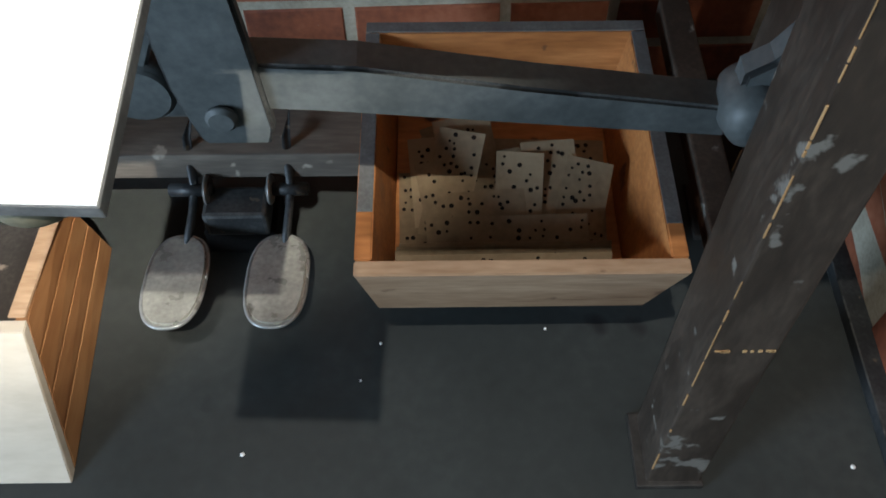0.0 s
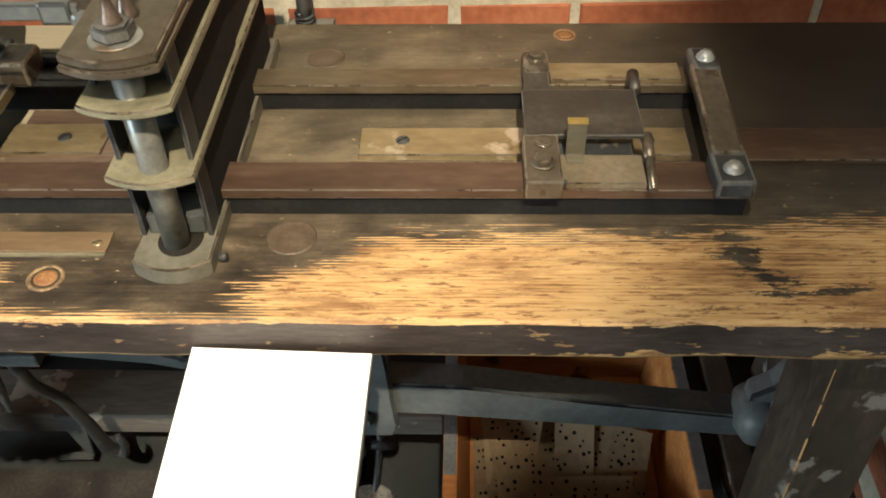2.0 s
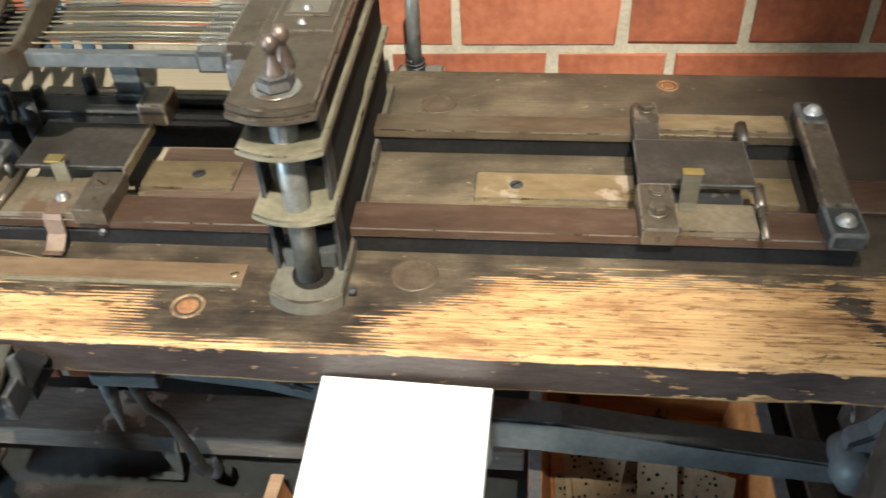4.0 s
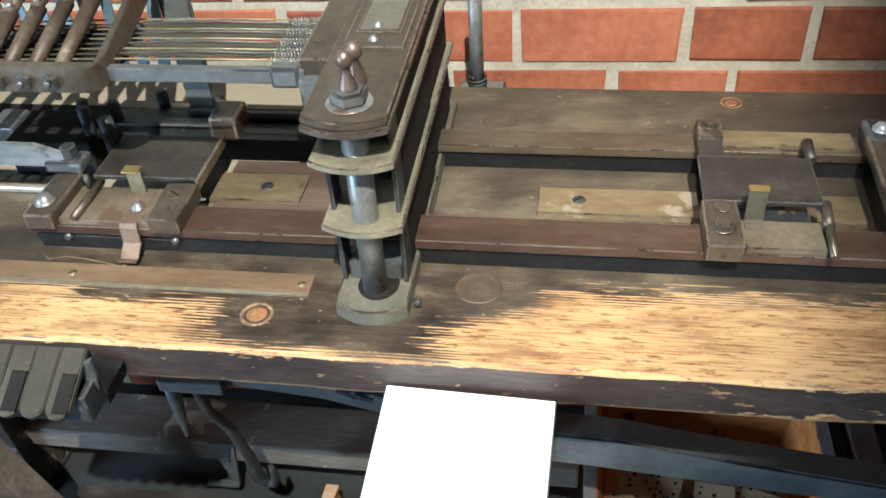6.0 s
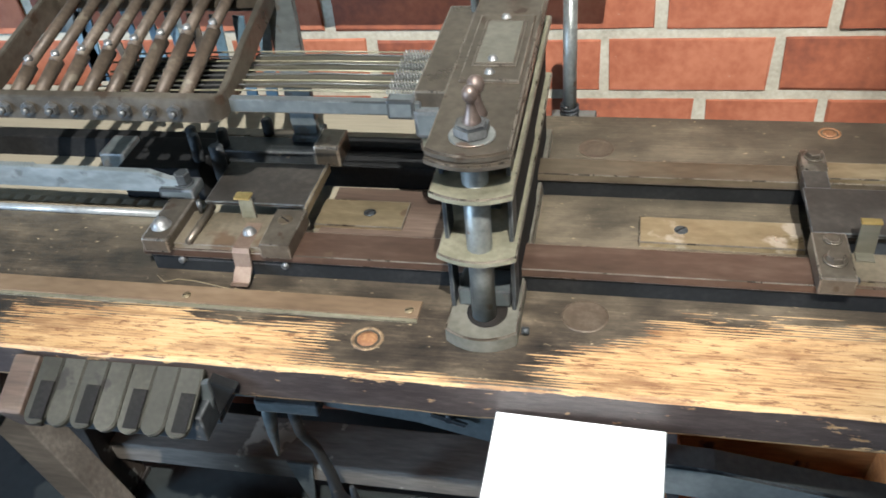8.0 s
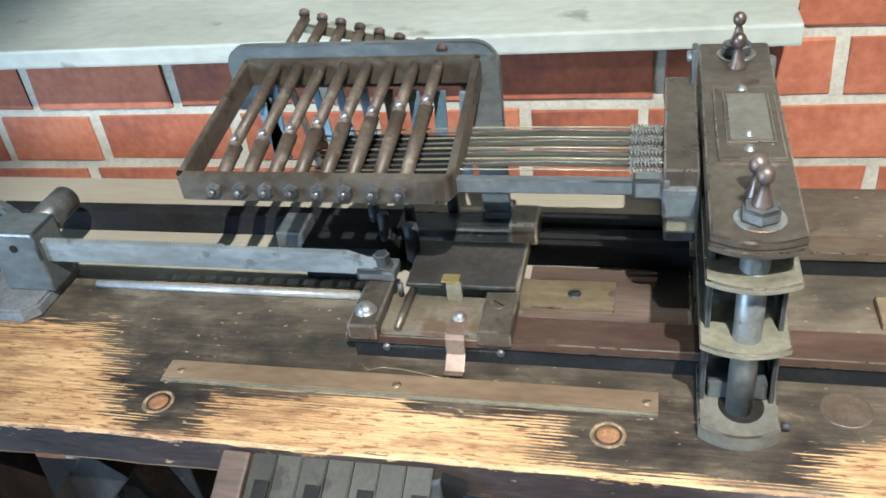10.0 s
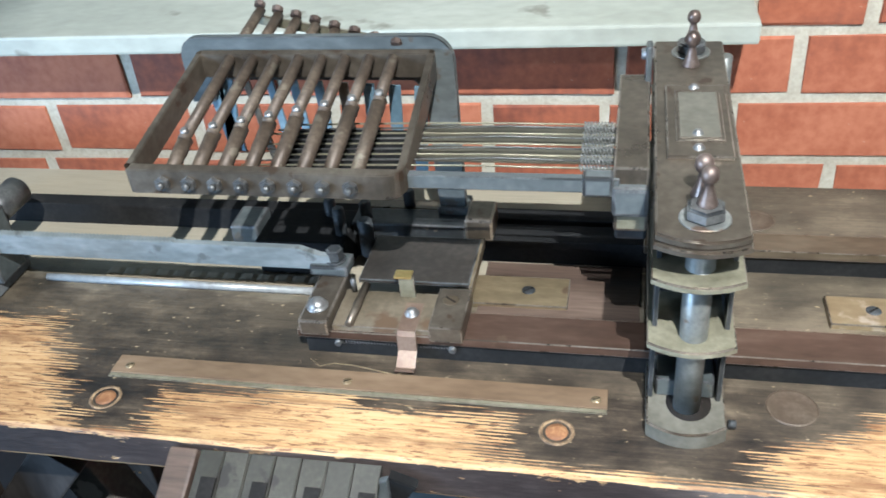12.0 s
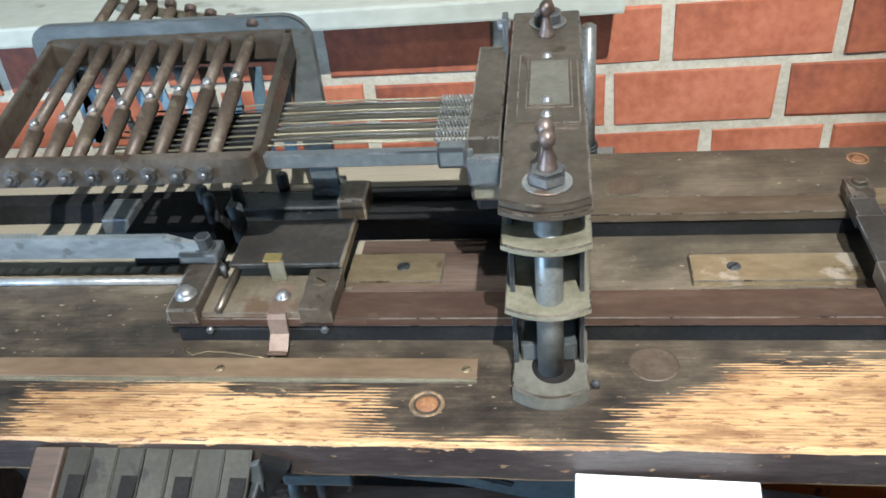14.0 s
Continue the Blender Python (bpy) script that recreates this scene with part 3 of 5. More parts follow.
# ---- setting ----
floor_bm = box(-3.2, 3.2, -3.2, 1.9, -0.12, 0.0, 0)
floor = part("floor", floor_bm, FLOORMAT)
tagged(floor, "dark grey painted floor with faint scuffs", "floor", kind="structure")
for nm, dims in (("wall_south", (-3.2, 3.2, -3.4, -3.2, 0, 3.8)), ("wall_west", (-3.4, -3.2, -3.4, 1.9, 0, 0.8)), ("wall_east", (3.2, 3.4, -3.4, 1.9, 0, 3.8))):
    w = part(nm, box(*dims, 0), PLASTER)
    tagged(w, "plain painted room wall", "wall", kind="structure")
west = bpy.data.objects["wall_west"]
sb = bmesh.new()
sb.from_mesh(west.data)
box(-3.4, -3.2, -3.4, -2.25, 0.8, 2.1, 0, sb), box(-3.4, -3.2, -0.95, 1.9, 0.8, 2.1, 0, sb), box(-3.4, -3.2, -3.4, 1.9, 2.1, 3.8, 0, sb)
sb.to_mesh(west.data)
sb.free()
ceil = part("ceiling", box(-3.4, 3.4, -3.4, 1.9, 3.8, 3.95, 0), PLASTER)
tagged(ceil, "plain painted ceiling", "ceiling", kind="structure")

# the back brick wall stands a little askew to the bench
WALL = Matrix.Translation((0, 1.075, 0)) @ Matrix.Rotation(0.026, 4, "Z")
PITCH, LINE, JOINT = 0.0945, 0.747, 0.0155
SILL_END, SILL_TOP = -0.165, 0.985
wall = part("wall_north", box(-3.3, 3.3, 0.0015, 0.35, 0, SILL_TOP - 0.03, 0), MORTAR)
wb = bmesh.new()
wb.from_mesh(wall.data)
box(SILL_END, 3.3, 0.0015, 0.35, SILL_TOP - 0.03, 3.85, 0, wb), box(-3.3, SILL_END, 0.0015, 0.35, 2.6, 3.85, 0, wb), box(-3.3, SILL_END, 0.36, 0.5, 0.9, 2.65, 0, wb)
wb.to_mesh(wall.data)
wb.free()
wall.matrix_world = WALL
tagged(wall, "red brick wall with wide pale mortar joints", "wall", kind="structure")

# ---- work bench ----
BT, BU, BF, BB = 0.83, 0.787, 0.41, 0.862
bench = thing("work_bench", "heavy dark wooden work bench with worn pale front edge", "work bench", (-0.3, 0.63, 0))


def rough_plank(x0, x1, y0, y1, z0, z1, seed, amount=0.0012, step=0.03):
    """A plank whose front arris is worn uneven."""
    t = bmesh.new()
    count = int((x1 - x0) / step)
    rows = []
    for k in range(count + 1):
        x = x0 + (x1 - x0) * k / count
        w = noise.noise((x * 9, seed, 0)) * amount * 2 + noise.noise((x * 41, seed, 3)) * amount
        c = 0.003 + abs(noise.noise((x * 17, seed, 7))) * 0.004
        u = noise.noise((x * 13, seed, 5)) * amount * 1.5
        rows.append([t.verts.new(p) for p in ((x, y1, z0), (x, y0 + w + 0.002, z0 + u), (x, y0 + w, z0 + u + 0.004), (x, y0 + w, z1 - c), (x, y0 + w + c * 0.8, z1), (x, y1, z1))])
    for a, b in zip(rows, rows[1:]):
        for k in range(6):
            t.faces.new((a[k], b[k], b[(k + 1) % 6], a[(k + 1) % 6]))
    t.faces.new(rows[0]), t.faces.new(rows[-1][::-1])
    bmesh.ops.recalc_face_normals(t, faces=t.faces)
    return t


top = part("tabletop", rough_plank(-1.75, 0.56, BF, BB, BU, BT, 2.0), BENCHTOP, bench, "oiled dark plank rubbed bare along the front")
top.data.materials.append(EDGEWOOD)
for f in top.data.polygons:
    if f.normal.y < -0.95 or f.normal.z < -0.5:
        f.material_index = 1
for x0, y0, lean in ((0.296, 0.40, 0.04), (0.43, 0.77, -0.03), (-1.10, 0.40, 0.04), (-1.10, 0.77, -0.03)):
    leg = bmesh.new()
    t = box(x0, x0 + 0.066, y0, y0 + 0.085, 0.0, BU - 0.002, 0.003)
    for v in t.verts:
        v.co.y += lean * v.co.z / BU
    joined(leg, t)
    lg = part("leg", leg, LEGPAINT, bench, "black painted leg with a scuffed face")
    z = 0.05
    while z < 0.72:
        h = random.uniform(0.003, 0.05)
        y = y0 + lean * (z + h / 2) / BU
        w = random.uniform(0.0005, 0.0015)
        part("bare_edge", box(x0 - 0.0005, x0 + w, y - 0.0005, y + w * 0.8, z, z + h, 0.0004, turn=Matrix.Rotation(-lean / BU, 4, "X")), BARE, lg)
        z += h + random.choice((0.002, 0.006, 0.02, 0.06))
    for k in range(9):
        u = random.uniform(0.0, 0.058)
        part("chip", box(x0 + u, x0 + u + random.uniform(0.002, 0.008), y0 + lean * 0.33 / BU - 0.0016, y0 + lean * 0.33 / BU + 0.001, 0.328 + random.uniform(-0.001, 0.001), 0.3305, 0.0003), BARE, lg)
    part("foot_strip", box(x0 - 0.012, x0 + 0.07, y0 - 0.006, y0 + 0.0915, 0.0, 0.012, 0.002), BLACKWOOD, lg)
# lower stretchers and braces
part("side_stretcher", box(0.352, 0.392, 0.54, 1.0, 0.215, 0.25, 0.003), LEGPAINT, bench, "dark worn side stretcher")
part("stretcher", box(-1.25, -0.055, 0.80, 0.895, 0.112, 0.16, 0.003), GREYWOOD, bench, "weathered dusty wooden stretcher")
part("brace", box(-0.995, -0.935, 0.60, 0.65, 0.10, 0.64, 0.003, turn=Matrix.Rotation(radians(-19), 4, "Y")), GREYWOOD, bench, "dusty slanting brace")
part("brace", box(-1.22, -0.86, 0.50, 0.56, 0.50, 0.56, 0.003, turn=Matrix.Rotation(radians(-50), 4, "Y")), BLACKWOOD, bench)
part("stretcher", box(-1.3, -0.6, 0.70, 0.73, 0.44, 0.53, 0.003), BLUED, bench, "blue-grey painted rail")

# plugs, discs and the set-in strip of the top
for x, y, r in ((-0.781, 0.452, 0.0135), (-0.359, 0.455, 0.0135), (0.091, 0.837, 0.011)):
    p = thing("wooden_plug", "rusty orange plug with a chipped ring in the bench top", "plug", (x, y, BT), "plugs in the bench top")
    part("ring", lathe([(r * 1.16, -0.002), (r * 1.13, 0.0005), (r * 1.04, 0.0010), (r * 0.94, 0.0008), (r * 0.84, -0.0008), (r * 0.74, -0.001)], (x, y, BT), 22), CHIPPED if y < 0.6 else RUST, p)
    part("core", lathe([(r * 0.72, -0.002), (r * 0.70, 0.0004), (r * 0.4, 0.0009), (r * 0.1, 0.0006)], (x, y, BT), 20), RUST, p)
for x, y, r in ((-0.165, 0.504, 0.0205), (-0.17, 0.79, 0.02)):
    p = thing("bolt_cover", "flat dark disc let into the bench top", "disc", (x, y, BT), "discs in the bench top")
    part("disc", lathe([(r * 1.04, -0.002), (r * 1.04, 0.0005), (r, 0.0012), (r * 0.92, 0.0003), (r * 0.5, 0.0009), (r * 0.05, 0.0011)], (x, y, BT), 28), BLOTCH, p)
rul = thing("measuring_strip", "long worn brass strip screwed to the bench top", "ruler", (-0.55, 0.497, BT))
part("strip", box(-0.793, -0.318, 0.4845, 0.5085, BT - 0.001, BT + 0.0022, 0.0006), COPPERDARK, rul)
part("edge_line", box(-0.793, -0.318, 0.4795, 0.4843, BT - 0.001, BT + 0.0012, 0.0004), OLIVE, rul)
for x in (-0.777, -0.555, -0.328):
    slot_screw((x, 0.4945, BT + 0.0022), 0.0045, BRASS, rul, dome=0.3)
for x0, x1, y0, y1, sx in ((-0.46, -0.362, 0.614, 0.661, -0.403), (-0.119, 0.038, 0.611, 0.654, -0.078), (0.118, 0.19, 0.611, 0.654, 0.152)):
    p = thing("cover_strip", "dull brass cover strip screwed to the bench top", "brass plate", ((x0 + x1) / 2, (y0 + y1) / 2, BT), "brass cover strips")
    part("plate", box(x0, x1, y0, y1, BT - 0.001, BT + 0.006, 0.0012), WORNBRASS if x0 < 0 and x1 > 0 else BRASS, p)
    slot_screw((sx, (y0 + y1) / 2 + 0.001, BT + 0.006), 0.007, IRON, p, dome=0.2, turn=40)
p = thing("inlay_strip", "dark brown strip let into the bench beyond the rails", "strip", (0.39, 0.63, BT))
part("strip", box(0.226, 0.56, 0.606, 0.656, BT - 0.001, BT + 0.004, 0.001), RAIL, p)

# ---- slide rails ----
rails = thing("slide_rails", "pair of long browned steel slide rails on the bench", "rails", (-0.2, 0.63, BT))
part("front_rail", box(-0.612, 0.224, 0.531, 0.570, 0.8505, 0.860, 0.001), RAIL, rails)
# webs and spacers fill the gap near-black: shade under the rails put into colour
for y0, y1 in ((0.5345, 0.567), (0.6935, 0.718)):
    part("rail_web", box(-0.606, 0.220, y0, y1, BT - 0.001, 0.8502, 0.001), BLACKIRON, rails, "near-black rail body with the shade under the rail in its colour")
part("back_slide", box(-0.612, -0.2905, 0.690, 0.721, 0.8505, 0.861, 0.001), BLACKIRON, rails, "black length of rail")
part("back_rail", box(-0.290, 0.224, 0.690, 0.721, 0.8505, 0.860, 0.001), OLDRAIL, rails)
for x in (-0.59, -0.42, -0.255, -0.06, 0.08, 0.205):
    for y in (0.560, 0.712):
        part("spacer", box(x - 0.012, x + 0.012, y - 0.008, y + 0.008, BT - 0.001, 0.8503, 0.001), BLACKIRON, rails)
part("bed_plank", box(-0.452, -0.292, 0.5715, 0.6885, BT - 0.001, BT + 0.0025, 0.0006), REDPLANK, rails, "red-brown streaky wooden bed between the rails")


def dome_bolt(at, r, mat, parent, name="bolt"):
    return part(name, lathe([(r * 1.15, 0), (r * 1.15, r * 0.15), (r, r * 0.2), (r * 0.95, r * 0.45), (r * 0.7, r * 0.8), (r * 0.35, r * 0.97), (r * 0.03, r)], at, 20), mat, parent)


# ---- right carriage ----
cr = thing("card_clamp", "browned steel card clamp bolted across the far rails", "clamp", (0.085, 0.61, 0.86), "card clamps")
part("cover_plate", box(0.033, 0.138, 0.586, 0.658, 0.872, 0.8765, 0.0012), DARKPLATE, cr)
part("plate_bridge", box(0.036, 0.060, 0.6585, 0.689, 0.8605, 0.8755, 0.001), DARKPLATE, cr)
part("front_lug", box(0.031, 0.062, 0.520, 0.5855, 0.8595, 0.8775, 0.0018), BROWN, cr)
part("back_lug", box(0.036, 0.062, 0.688, 0.724, 0.8595, 0.880, 0.006), BROWN, cr)
part("bed_plate", box(0.061, 0.134, 0.533, 0.572, 0.8595, 0.866, 0.001), RUSTY, cr)
part("back_plate", box(0.063, 0.19, 0.692, 0.722, 0.8595, 0.865, 0.001), BRASS, cr)
part("dark_gap", box(0.061, 0.128, 0.572, 0.596, 0.8595, 0.8615, 0.0005), IRON, cr)
hex_bolt((0.0465, 0.545, 0.878), 0.0082, 0.007, BROWN, cr)
hex_bolt((0.0485, 0.5745, 0.878), 0.0066, 0.0022, BROWN, cr, "low_bolt")
hex_bolt((0.049, 0.708, 0.880), 0.0078, 0.006, BROWN, cr)
tab = bmesh.new()
box(0.068, 0.0845, 0.570, 0.5725, 0.8655, 0.9005, 0.0006, tab)
box(0.068, 0.0835, 0.559, 0.572, 0.8655, 0.868, 0.0006, tab)
tab = part("tab", tab, NEEDLEPLATE, cr, "bent brass tab")
part("lip", box(0.0675, 0.085, 0.569, 0.576, 0.900, 0.9025, 0.0008), TABBRASS, tab)
bar = rod((0.136, 0.520, 0.869), (0.1405, 0.592, 0.872), 0.0038, bm=None, bevel=0.001)
rod((0.1385, 0.560, 0.8705), (0.1405, 0.592, 0.872), 0.0050, bm=bar, bevel=0.001)
part("back_bar", rod((0.1395, 0.6585, 0.873), (0.141, 0.692, 0.873), 0.0055, bevel=0.002), DARKPLATE, cr)
part("locking_bar", bar, BROWN, cr)
part("set_screw", rod((0.060, 0.531, 0.868), (0.066, 0.531, 0.868), 0.003), IRON, cr)
rb = thing("rail_end_bracket", "dark iron end bracket bridging the rails with domed bolts", "bracket", (0.205, 0.61, 0.86))
part("front_foot", box(0.188, 0.2195, 0.520, 0.566, 0.8595, 0.877, 0.003), IRON, rb)
part("back_foot", box(0.196, 0.2235, 0.682, 0.724, 0.8595, 0.882, 0.005), IRON, rb)
br = bmesh.new()
box(0.192, 0.2195, 0.556, 0.696, 0.868, 0.881, 0.003, br, turn=Matrix.Rotation(radians(-2.5), 4, "Z"))
part("bridge", br, BROWN, rb)
dome_bolt((0.2035, 0.538, 0.877), 0.0078, STEEL, rb)
dome_bolt((0.2105, 0.703, 0.882), 0.0078, CHROME, rb)

# ---- left carriage ----
cl = thing("card_clamp", "browned steel card clamp with spring and copper hook", "clamp", (-0.53, 0.61, 0.86), "card clamps")
part("front_lug", box(-0.606, -0.577, 0.524, 0.606, 0.8595, 0.877, 0.0025), BROWN, cl)
dome_bolt((-0.5925, 0.546, 0.877), 0.0092, STEEL, cl)
part("cover_plate", box(-0.565, -0.454, 0.592, 0.668, 0.872, 0.8765, 0.0012), DARKPLATE, cl)
part("bed_plate", box(-0.577, -0.482, 0.533, 0.588, 0.8595, 0.866, 0.001), RUSTY, cl)
part("square_block", box(-0.481, -0.4495, 0.525, 0.584, 0.8595, 0.877, 0.0015), BROWN, cl)
slot_screw((-0.467, 0.566, 0.877), 0.008, OLDRAIL, cl, dome=0.1, turn=-35)
part("edge_strip", box(-0.4535, -0.450, 0.585, 0.668, 0.868, 0.8785, 0.0008), BRASS, cl)
part("locking_bar", rod((-0.559, 0.531, 0.869), (-0.557, 0.592, 0.8705), 0.0040, bevel=0.001), BROWN, cl)
part("guide_pin", rod((-0.568, 0.585, 0.866), (-0.568, 0.585, 0.882), 0.0028, bevel=0.001), NUT, cl)
part("back_block", box(-0.475, -0.445, 0.688, 0.728, 0.8595, 0.886, 0.003), BROWN, cl)
part("back_bar", box(-0.60, -0.475, 0.690, 0.722, 0.8595, 0.876, 0.002), IRON, cl)
tab = bmesh.new()
box(-0.5205, -0.505, 0.580, 0.5825, 0.8655, 0.890, 0.0006, tab)
tab = part("tab", tab, OLIVE, cl, "bent brass tab")
part("lip", box(-0.524, -0.507, 0.578, 0.590, 0.8895, 0.892, 0.0008), TABBRASS, tab)
hook = prism([(0.572, 0.8662), (0.5305, 0.8662), (0.5275, 0.862), (0.5260, 0.846), (0.513, 0.8365), (0.507, 0.839), (0.508, 0.8355), (0.5145, 0.8345), (0.5285, 0.845), (0.530, 0.860), (0.533, 0.864), (0.572, 0.864)], -0.5125, -0.4945, "x", 0.0003)
part("copper_hook", hook, COPPER, cl, "bent copper strip with a forked tip")
dome_bolt((-0.5035, 0.556, 0.8662), 0.0062, STEEL, cl, "hook_screw")
coil = [(-0.570 + 0.105 * k / 260, 0.538 + 0.0034 * math.cos(k * 0.9), 0.8445 + 0.0034 * math.sin(k * 0.9)) for k in range(261)]
part("spring", tube(coil, 0.0008, 5), NUT, cl, "fine steel coil spring")
for x in (-0.573, -0.462):
    part("spring_post", rod((x, 0.545, 0.8445), (x, 0.530, 0.8445), 0.0035, bevel=0.001), NUT, cl)

# ---- punch head ----
ph = thing("punch_head", "browned steel punch head with stacked plates and threaded posts", "punch head", (-0.254, 0.61, BT))
HX0, HX1, HY0, HY1 = -0.289, -0.221, 0.462, 0.806


def head_plate(x0, x1, y0, y1, bulge):
    mid, w = (x0 + x1) / 2, (x1 - x0) / 2
    front = [(mid + w * k / 6, y0 - bulge * (1 - (k / 6) ** 2)) for k in range(-6, 7)]
    return front + [(x1, y1), (x0, y1)]


part("base_plate", prism(head_plate(HX0 + 0.003, HX1 - 0.001, HY0 - 0.002, HY1, 0.012), BT - 0.001, BT + 0.016, "z", 0.0015), PLATE, ph, "blue-grey base plate")
part("lower_plate", prism(head_plate(HX0, HX1, HY0 + 0.007, HY1 - 0.01, 0.010), 0.918, 0.9245, "z", 0.0012), OLIVE, ph)
part("middle_plate", prism(head_plate(HX0, HX1, HY0 + 0.002, HY1 - 0.01, 0.010), 0.985, 0.9915, "z", 0.0012), OLIVE, ph)
part("upper_plate", prism(head_plate(HX0, HX1, HY0 - 0.002, HY1, 0.010), 1.0195, 1.0255, "z", 0.0012), BROWN, ph)
part("top_plate", prism(head_plate(HX0 + 0.001, HX1 - 0.001, HY0, HY1, 0.010), 1.026, 1.033, "z", 0.0015), BROWN, ph)
LEVELS = ((BT + 0.0155, 0.9182), (0.9243, 0.9852), (0.9913, 1.0197))
# dark cheeks, near-black core and webs: shade between the plates painted in
for z0, z1 in LEVELS:
    for x0, x1 in ((HX0 + 0.004, HX0 + 0.008), (HX1 - 0.0085, HX1 - 0.0045)):
        part("cheek", box(x0, x1, 0.489, 0.512, z0, z1, 0.0008), IRON, ph)
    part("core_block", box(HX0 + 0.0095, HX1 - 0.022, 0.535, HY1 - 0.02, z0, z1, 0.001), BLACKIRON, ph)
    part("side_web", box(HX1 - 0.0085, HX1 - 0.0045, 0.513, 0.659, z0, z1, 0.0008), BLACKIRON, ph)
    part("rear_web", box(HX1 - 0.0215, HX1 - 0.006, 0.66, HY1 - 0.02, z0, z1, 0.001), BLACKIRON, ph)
part("toe_block", box(HX0 + 0.010, HX1 - 0.010, 0.492, 0.524, BT + 0.0155, BT + 0.034, 0.002), BLUED, ph)
for y in (0.481, 0.775):
    part("post", rod((-0.2535, y, BT + 0.002), (-0.2535, y, 1.0205), 0.0110, seg=24), POST, ph, "round steel post")
    slot = lathe([(0.0001, 0), (0.0185, 0.0), (0.0185, 0.0005), (0.0001, 0.0006)], (0, 0, 0), 28)
    bmesh.ops.transform(slot, matrix=Matrix.Translation((-0.2515, y + 0.004, BT + 0.0162)) @ Matrix.Diagonal((1.0, 1.15, 1.0, 1.0)), verts=slot.verts)
    part("post_slot", slot, HOLE, ph, "dark oval slot round the post")
KNOB = [(0.0085, 0), (0.0088, 0.002), (0.0075, 0.005), (0.0058, 0.010), (0.0042, 0.017), (0.0036, 0.021), (0.0040, 0.0225), (0.0062, 0.0245), (0.0074, 0.0285), (0.0070, 0.033), (0.0048, 0.0365), (0.0018, 0.038), (0.0002, 0.0382)]
for y, on in ((0.482, True), (0.514, False), (0.776, True), (0.746, False)):
    z = 1.033
    if on:
        part("washer", lathe([(0.0185, 0), (0.0185, 0.0012), (0.0172, 0.0016)], (-0.2535, y, z), 28), POST, ph)
        hexa = [(-0.2535 + 0.0148 * math.cos(radians(60 * k + 28)), y + 0.0148 * math.sin(radians(60 * k + 28))) for k in range(6)]
        part("hex_nut", prism(hexa, z + 0.0016, z + 0.0125, "z", 0.002), NUT, ph)
        z += 0.0125
    part("knob", lathe([(r * (0.86 if on else 0.95), h * (0.82 if on else 0.92)) for r, h in KNOB], (-0.2535 + (0.0005 if on else -0.001), y, z - 0.0005), 20), DARKKNOB, ph, "turned steel knob")
np_ = part("name_plate", box(-0.2790, -0.2265, 0.566, 0.697, 1.0325, 1.0362, 0.0014), BROWN, ph, "raised metal plate with a worn blank inset")
part("inset_rim", box(-0.2715, -0.2325, 0.590, 0.682, 1.0358, 1.0374, 0.0010), BROWN, np_)
part("inset", box(-0.2685, -0.2355, 0.594, 0.678, 1.0370, 1.0384, 0.0006), PLATE, np_)
for y, z in ((0.5795, 1.0360), (0.6005, 1.0380), (0.690, 1.0360)):
    dome_bolt((-0.254, y, z), 0.0042, STEEL, np_, "rivet")
part("side_lever", box(-0.2965, -0.2905, 0.735, 0.753, 0.975, 1.056, 0.002), BLUED, ph)
part("lever_bolt", rod((-0.2885, 0.744, 1.046), (-0.301, 0.744, 1.046), 0.0055, bevel=0.001), STEEL, ph)
part("base_peg", rod((-0.2195, 0.474, 0.836), (-0.213, 0.474, 0.836), 0.0035), IRON, ph)

# ---- needle box ----
nb = thing("needle_box", "browned steel needle box bolted beside the punch head", "needle box", (-0.306, 0.66, 0.86))
part("box_body", box(-0.3205, -0.2915, 0.571, 0.752, 0.996, 1.0215, 0.002), BROWN, nb)
part("front_step", box(-0.3215, -0.2905, 0.563, 0.608, 0.978, 1.006, 0.004), CAST, nb)
part("under_block", box(-0.3185, -0.2905, 0.60, 0.745, 0.930, 0.9965, 0.003), IRON, nb)
part("lip", box(-0.3195, -0.2905, 0.569, 0.600, 0.960, 0.978, 0.003), OLIVE, nb)
for k in range(9):
    y = 0.584 + 0.0098 * k + 0.002 * (k % 2)
    part("needle", tube([(-0.655 + 0.012 * (k % 3), y - 0.003 * (k % 2), 1.0085), (-0.505, y - 0.002 * (k % 2), 1.0120), (-0.42, y, 1.013 + 0.0012 * (k % 2)), (-0.32, y, 1.0125)], 0.0010, 6), NUT if k % 2 else OLIVE, nb)
    coil = [(-0.349 + 0.027 * j / 60, y + 0.0024 * math.cos(j * 0.95), 1.0125 + 0.0024 * math.sin(j * 0.95)) for j in range(61)]
    part("needle_spring", tube(coil, 0.0009, 5), POST, nb)
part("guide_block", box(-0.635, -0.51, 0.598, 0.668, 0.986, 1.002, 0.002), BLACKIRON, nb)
part("support_plate", box(-0.505, -0.3205, 0.606, 0.632, 1.003, 1.0055, 0.0005), NEEDLEPLATE, nb)
part("support_plate", box(-0.505, -0.3205, 0.640, 0.672, 1.003, 1.0055, 0.0005), NEEDLEPLATE, nb)
part("guard_bar", box(-0.512, -0.315, 0.567, 0.576, 0.9985, 1.012, 0.0015), CAST, nb)
part("guard_end", box(-0.3455, -0.320, 0.564, 0.580, 0.996, 1.015, 0.003), CAST, nb)

# ---- key frame ----
kf = thing("selector_unit", "browned steel frame holding eight pivoting lever rods", "lever unit", (-0.62, 0.63, BT))
FX0, FX1, FY0, FY1, FZ0, FZ1 = -0.757, -0.494, 0.553, 0.716, 1.019, 1.064
SLOPE = (FZ1 - FZ0) / (FY1 - FY0)


